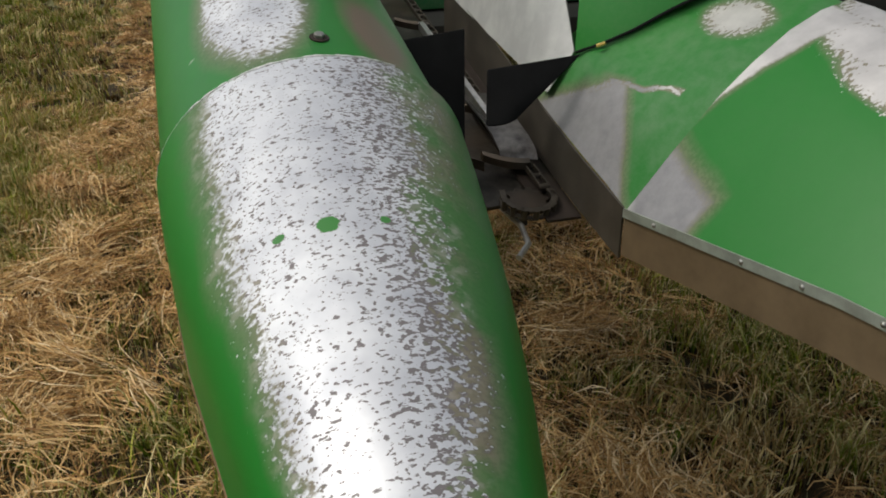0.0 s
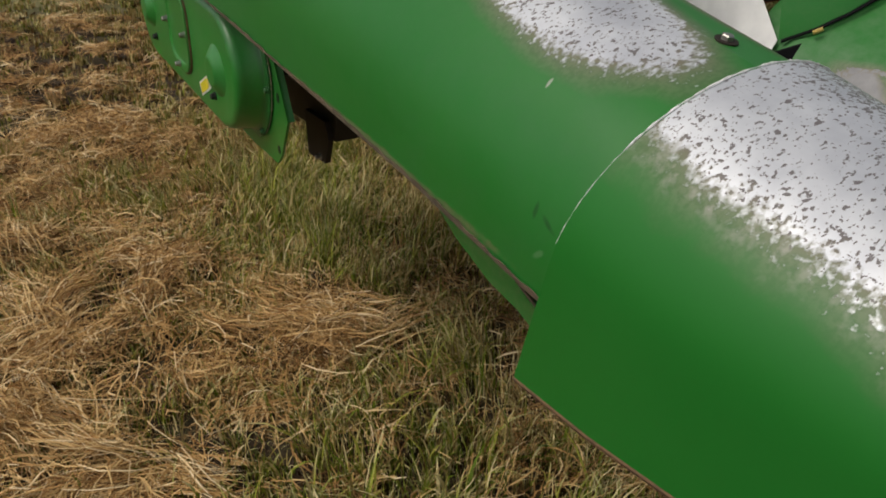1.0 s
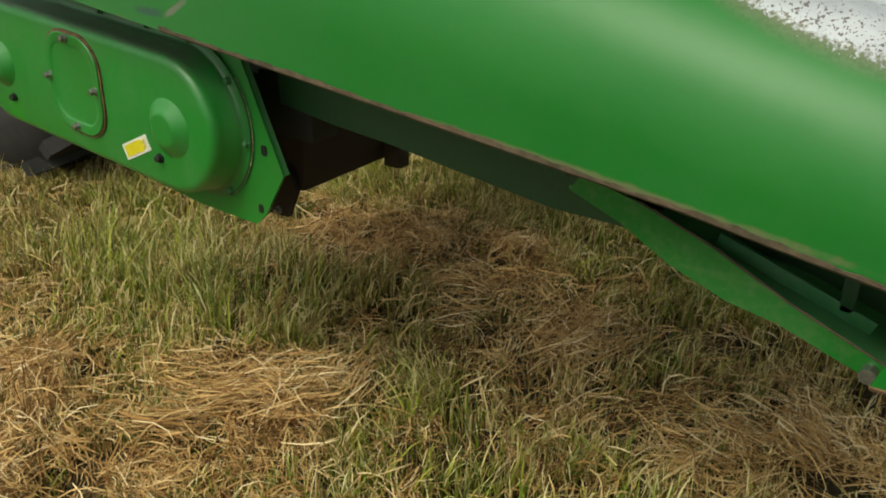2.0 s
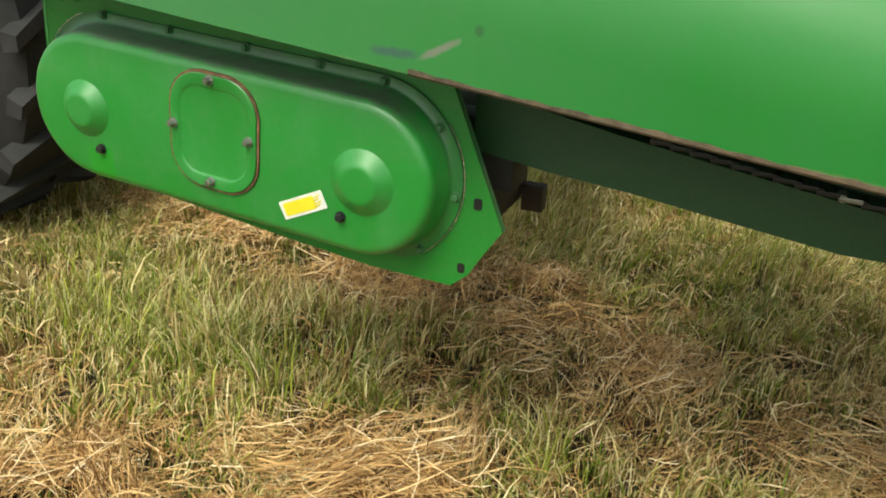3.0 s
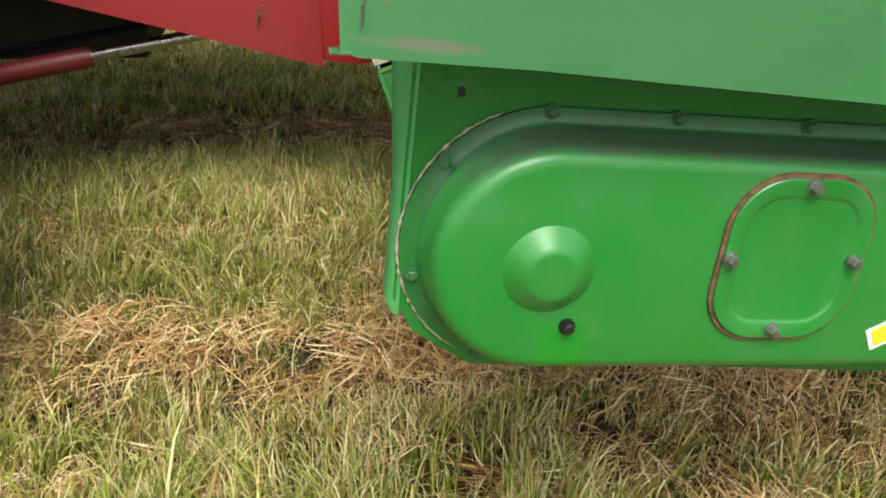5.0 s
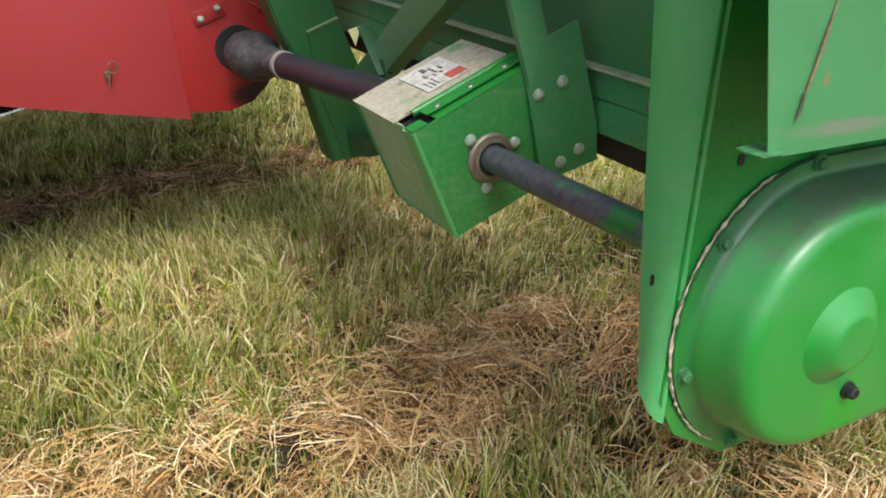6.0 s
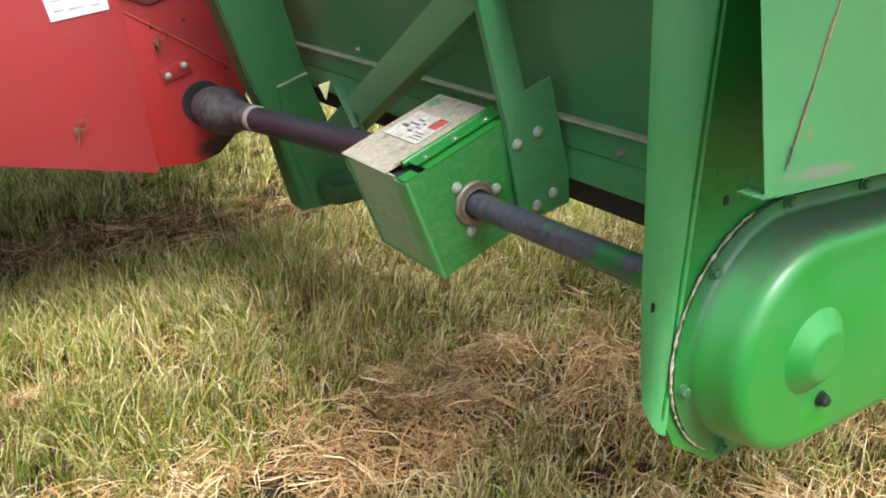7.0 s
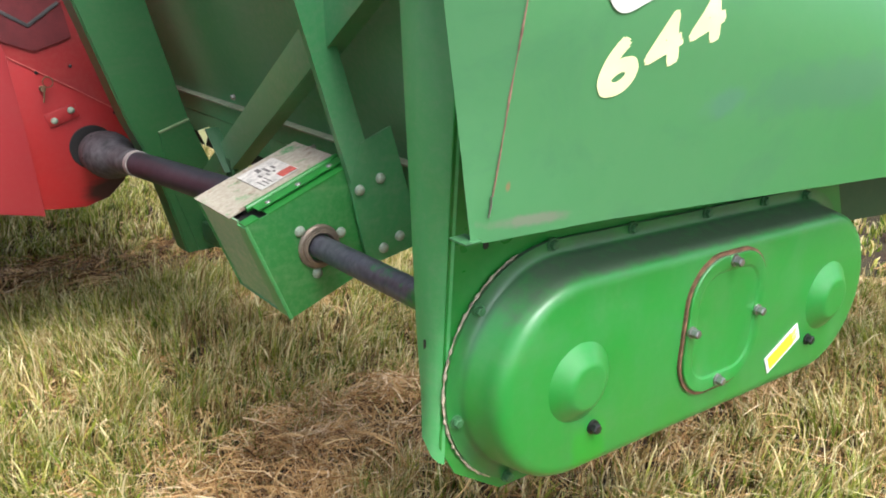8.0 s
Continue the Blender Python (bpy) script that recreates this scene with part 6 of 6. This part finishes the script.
def build_row_unit():
    t = thing("row_unit", (1.0, 0.47, 0.9), "dirty steel corn row unit with deck plates and gathering chain", "row unit")
    for y0, y1 in ((0.375, 0.465), (0.500, 0.648)):
        bm = bmesh.new()
        rows = [[(x, y, z + 0.05 * abs(y - 0.48)) for y in (y0, (y0 + y1) / 2, y1)] for x, z in ((1.53, 0.872), (1.3, 0.918), (1.0, 0.98), (0.6, 1.05), (0.3, 1.1))]
        sheet(bm, rows, 0.008)
        part("deck_plate", bm, oily_deck, t, "oily worn deck plate")
    for y in (0.40, 0.60):
        bm = bmesh.new()
        rows = [[(x, y, zz) for zz in (z - 0.07, z - 0.01)] for x, z in ((1.50, 0.878), (1.3, 0.925), (0.9, 1.0), (0.5, 1.07))]
        sheet(bm, rows, 0.012)
        part("frame_rail", bm, frame_brown, t)
    # gathering chain with flights
    link = bmesh.new()
    box(link, (-0.019, -0.011, -0.006), (0.019, -0.007, 0.006), 0.0015)
    box(link, (-0.019, 0.007, -0.006), (0.019, 0.011, 0.006), 0.0015)
    tube(link, [(0.019, -0.011, 0), (0.019, 0.011, 0)], 0.006, 8)
    link_me = finish("chain_link", link, metal("oily_chain", (0.10, 0.085, 0.07), 0.45, 0.7), 30)
    fl = bmesh.new()
    rows = [[fl.verts.new((0.02 - 0.05 * (k / 6) ** 2 + sx, -0.085 * k / 6, sz)) for sx, sz in ((-0.008, -0.004), (0.008, -0.004), (0.008, 0.012), (-0.004, 0.016))] for k in range(7)]
    skin(fl, rows, True)
    fl.faces.new(rows[0])
    fl.faces.new(rows[-1][::-1])
    fl_me = finish("flight", fl, metal("worn_flight", (0.09, 0.078, 0.068), 0.4, 0.7), 30)
    for y, s in ((0.435, 1), (0.615, -1)):
        for k in range(30):
            x = (1.50 if s > 0 else 1.52) - 0.04 * k
            z = 0.895 + (1.60 - x) * 0.19
            m = Matrix.Translation((x, y, z)) @ Matrix.Rotation(radians(10), 4, 'Y')
            put("chain_link", link_me, t, m)
            if k % 6 == 2:
                put("flight", fl_me, t, m @ (Matrix.Identity(4) if s < 0 else Matrix.Rotation(math.pi, 4, 'Z')))
    bm = bmesh.new()
    tilt = Matrix.Translation((1.555, 0.575, 0.888)) @ Matrix.Rotation(radians(12), 4, 'Y')
    rim = [(0.043 if k % 4 in (1, 2) else 0.035) * Vector((math.cos(2 * math.pi * k / 40), math.sin(2 * math.pi * k / 40), 0)) for k in range(40)]
    rings = [[bm.verts.new(tilt @ (q * s + Vector((0, 0, z)))) for q in rim] for z, s in ((-0.012, 0.8), (-0.004, 1.0), (0.004, 1.0), (0.006, 0.75))]
    skin(bm, rings, True)
    bm.faces.new(rings[0][::-1])
    bm.faces.new(rings[-1])
    part("sprocket", bm, metal("oily_sprocket", (0.05, 0.042, 0.036), 0.5, 0.6), t, "oily idler sprocket")
    # chain bent round the idler
    for k in range(9):
        q = radians(-100 + 25 * k)
        put("chain_link", link_me, t, tilt @ Matrix.Translation((0.049 * math.cos(q), 0.049 * math.sin(q), 0.004)) @ Matrix.Rotation(q + math.pi / 2, 4, 'Z') @ Matrix.Rotation(math.pi / 2, 4, 'X'))
    # bright nose sheet over the chain
    bm = bmesh.new()
    rows = [[(x + 0.30 * (y - 0.59), y, 0.928 + (1.60 - x) * 0.19 + lift - 0.5 * (y - 0.59) ** 2) for y in (0.560, 0.575, 0.595, 0.615, 0.632)] for x, lift in
            ((1.17, -0.012), (1.24, -0.002), (1.33, 0.006), (1.40, 0.005), (1.44, -0.004), (1.452, -0.020))]
    sheet(bm, rows, 0.004)
    part("nose_sheet", bm, metal("scraped_guard", (0.24, 0.23, 0.225), 0.28, 0.85, 22, 0.7), t, "bright scraped nose sheet over the chain")
    bm = bmesh.new()
    tube(bm, [(1.70, 0.50, 0.845), (1.66, 0.535, 0.850), (1.60, 0.545, 0.858), (1.50, 0.53, 0.868)], 0.006, 8)
    part("guide_rod", bm, steel, t, "bright bent guide rod")
    bm = bmesh.new()
    bar(bm, (1.34, 0.575, 0.985), (0.8, 0.575, 1.08), 0.02, 0.014)
    part("guide_rail", bm, steel, t)
    # added dark sheet: paints the shaded gap between chain and skirt
    bm = bmesh.new()
    sheet(bm, [[(x, y, 0.876 + (1.60 - x) * 0.19) for y in (0.590, 0.657 + 0.02 * (1.77 - x))] for x in (1.62, 1.5, 1.2, 0.8)], 0.006)
    part("chain_gap_shade", bm, frame_brown, t, "dark sheet painting the shaded gap under the chain")
    # brown gearbox and frame legs behind the end panel
    bm = bmesh.new()
    slab(bm, [(0.10, 0.745), (0.46, 0.748), (0.475, 0.80), (0.46, 1.02), (0.10, 1.02)], 0.25, 0.58, 0.006)
    part("gearbox", bm, frame_brown, t, "dark brown row unit gearbox")
    bm = bmesh.new()
    slab(bm, [(0.30, 0.672), (0.42, 0.678), (0.455, 0.752), (0.44, 0.80), (0.30, 0.80)], 0.235, 0.2495)
    part("mount_plate", bm, frame_brown, t)
    bm = bmesh.new()
    box(bm, (0.476, 0.535, 0.735), (0.53, 0.575, 0.80), 0.004)
    part("hook", bm, frame_brown, t)
    # dark box added to fill the shaded space behind the end panel
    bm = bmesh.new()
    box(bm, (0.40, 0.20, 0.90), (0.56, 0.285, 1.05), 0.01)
    part("shade_filler", bm, shade_black, t)
    for x, z in ((0.39, 0.69),):
        put("bolt", hex_zinc, t, turned(x, 0.2345, z, (0, -1, 0)))


build_row_unit()


def build_flap(corners, label):
    t = thing("ear_saver_flap", corners[0], label, "rubber flap", "ear saver flaps")
    bm = bmesh.new()
    a, b, c, d = (Vector(p) for p in corners)
    rows = []
    for k in range(7):
        q = k / 6
        rows.append([a.lerp(d, q).lerp(b.lerp(c, q), s) + Vector((0.012 * math.sin(math.pi * s) * q, 0, 0)) for s in (0, 0.25, 0.5, 0.75, 1.0)])
    sheet(bm, rows, 0.006)
    bmesh.ops.bevel(bm, geom=[e for e in bm.edges if e.calc_face_angle(0) > 1.0], offset=0.002, segments=1, affect='EDGES')
    part("flap", bm, rubber, t)


build_flap([(1.43, 0.345, 1.185), (1.43, 0.485, 1.20), (1.50, 0.465, 1.00), (1.52, 0.36, 1.0)], "black rubber ear saver flap on the end divider")
build_flap([(1.49, 0.51, 1.135), (1.49, 0.70, 1.150), (1.53, 0.555, 1.045), (1.53, 0.495, 1.04)], "black rubber ear saver flap on the inner divider")


# ---------------------------------------------------------------- marks on the hood
from mathutils.bvhtree import BVHTree


def lay_on(me, at, tree, lift):
    """Drop a flat mark, drawn in x and z round the place at, onto the sheet under it."""
    bm = bmesh.new()
    bm.from_mesh(me)
    bmesh.ops.triangulate(bm, faces=bm.faces[:])
    for _ in range(2):
        bmesh.ops.subdivide_edges(bm, edges=[e for e in bm.edges if e.calc_length() > 0.012], cuts=1)
        bmesh.ops.triangulate(bm, faces=bm.faces[:])
    bm.to_mesh(me)
    bm.free()
    for v in me.vertices:
        hit = tree.ray_cast(Vector((at[0] + v.co.x, -1.0, at[1] + v.co.z)), Vector((0, 1, 0)))[0]
        y = hit.y if hit else -0.11
        v.co = (at[0] + v.co.x, y - lift + v.co.y, at[1] + v.co.z)


def hood_tree():
    me = next(o for o in end_hood.children if o.name == "outer_sheet").data
    return BVHTree.FromPolygons([v.co for v in me.vertices], [tuple(p.vertices) for p in me.polygons])


def build_digits():
    tree = hood_tree()
    for k, ch in enumerate("644"):
        cu = bpy.data.curves.new("digit", 'FONT')
        cu.body = ch
        cu.size = 0.094
        ob = bpy.data.objects.new("digit", cu)
        scene.collection.objects.link(ob)
        bpy.context.view_layer.update()
        thin = bpy.data.meshes.new_from_object(ob.evaluated_get(bpy.context.evaluated_depsgraph_get()))
        bpy.data.objects.remove(ob)
        thin.transform(Matrix(((1.38, -0.16, 0, 0), (0, 0, -1, 0), (0.43, 0.80, 0, 0), (0, 0, 0, 1))))
        # a bold face: the thin one laid down in shifted layers of film
        bm = bmesh.new()
        for n, (dx, dz) in enumerate(((0.0045 * math.cos(q), 0.0045 * math.sin(q)) for q in [math.pi / 3 * j for j in range(6)])):
            thin.transform(Matrix.Translation((dx, -0.00010 * n, dz)))
            bm.from_mesh(thin)
            thin.transform(Matrix.Translation((-dx, 0.00010 * n, -dz)))
        me = bpy.data.meshes.new("digit")
        bm.to_mesh(me)
        bm.free()
        me.materials.append(decal_cream)
        lay_on(me, (-0.443 + 0.0765 * k, 1.427 + 0.0195 * k), tree, 0.0008)
        tagged(new("digit", me), "large cream decal digit " + ch + " on green hood", "decal digit", "model number digits")


build_digits()


def build_emblem():
    bm = bmesh.new()
    slab(bm, rounded(0, 0.048, 0.115, 0.095, 0.032, 6, 0.31), -0.0010, 0.0)
    me = finish("emblem_decal", bm, decal_white, 30)
    lay_on(me, (-0.398, 1.527), hood_tree(), 0.0008)
    t = new("emblem_decal", me)
    tagged(t, "plain white rounded emblem decal on green hood", "decal")


build_emblem()
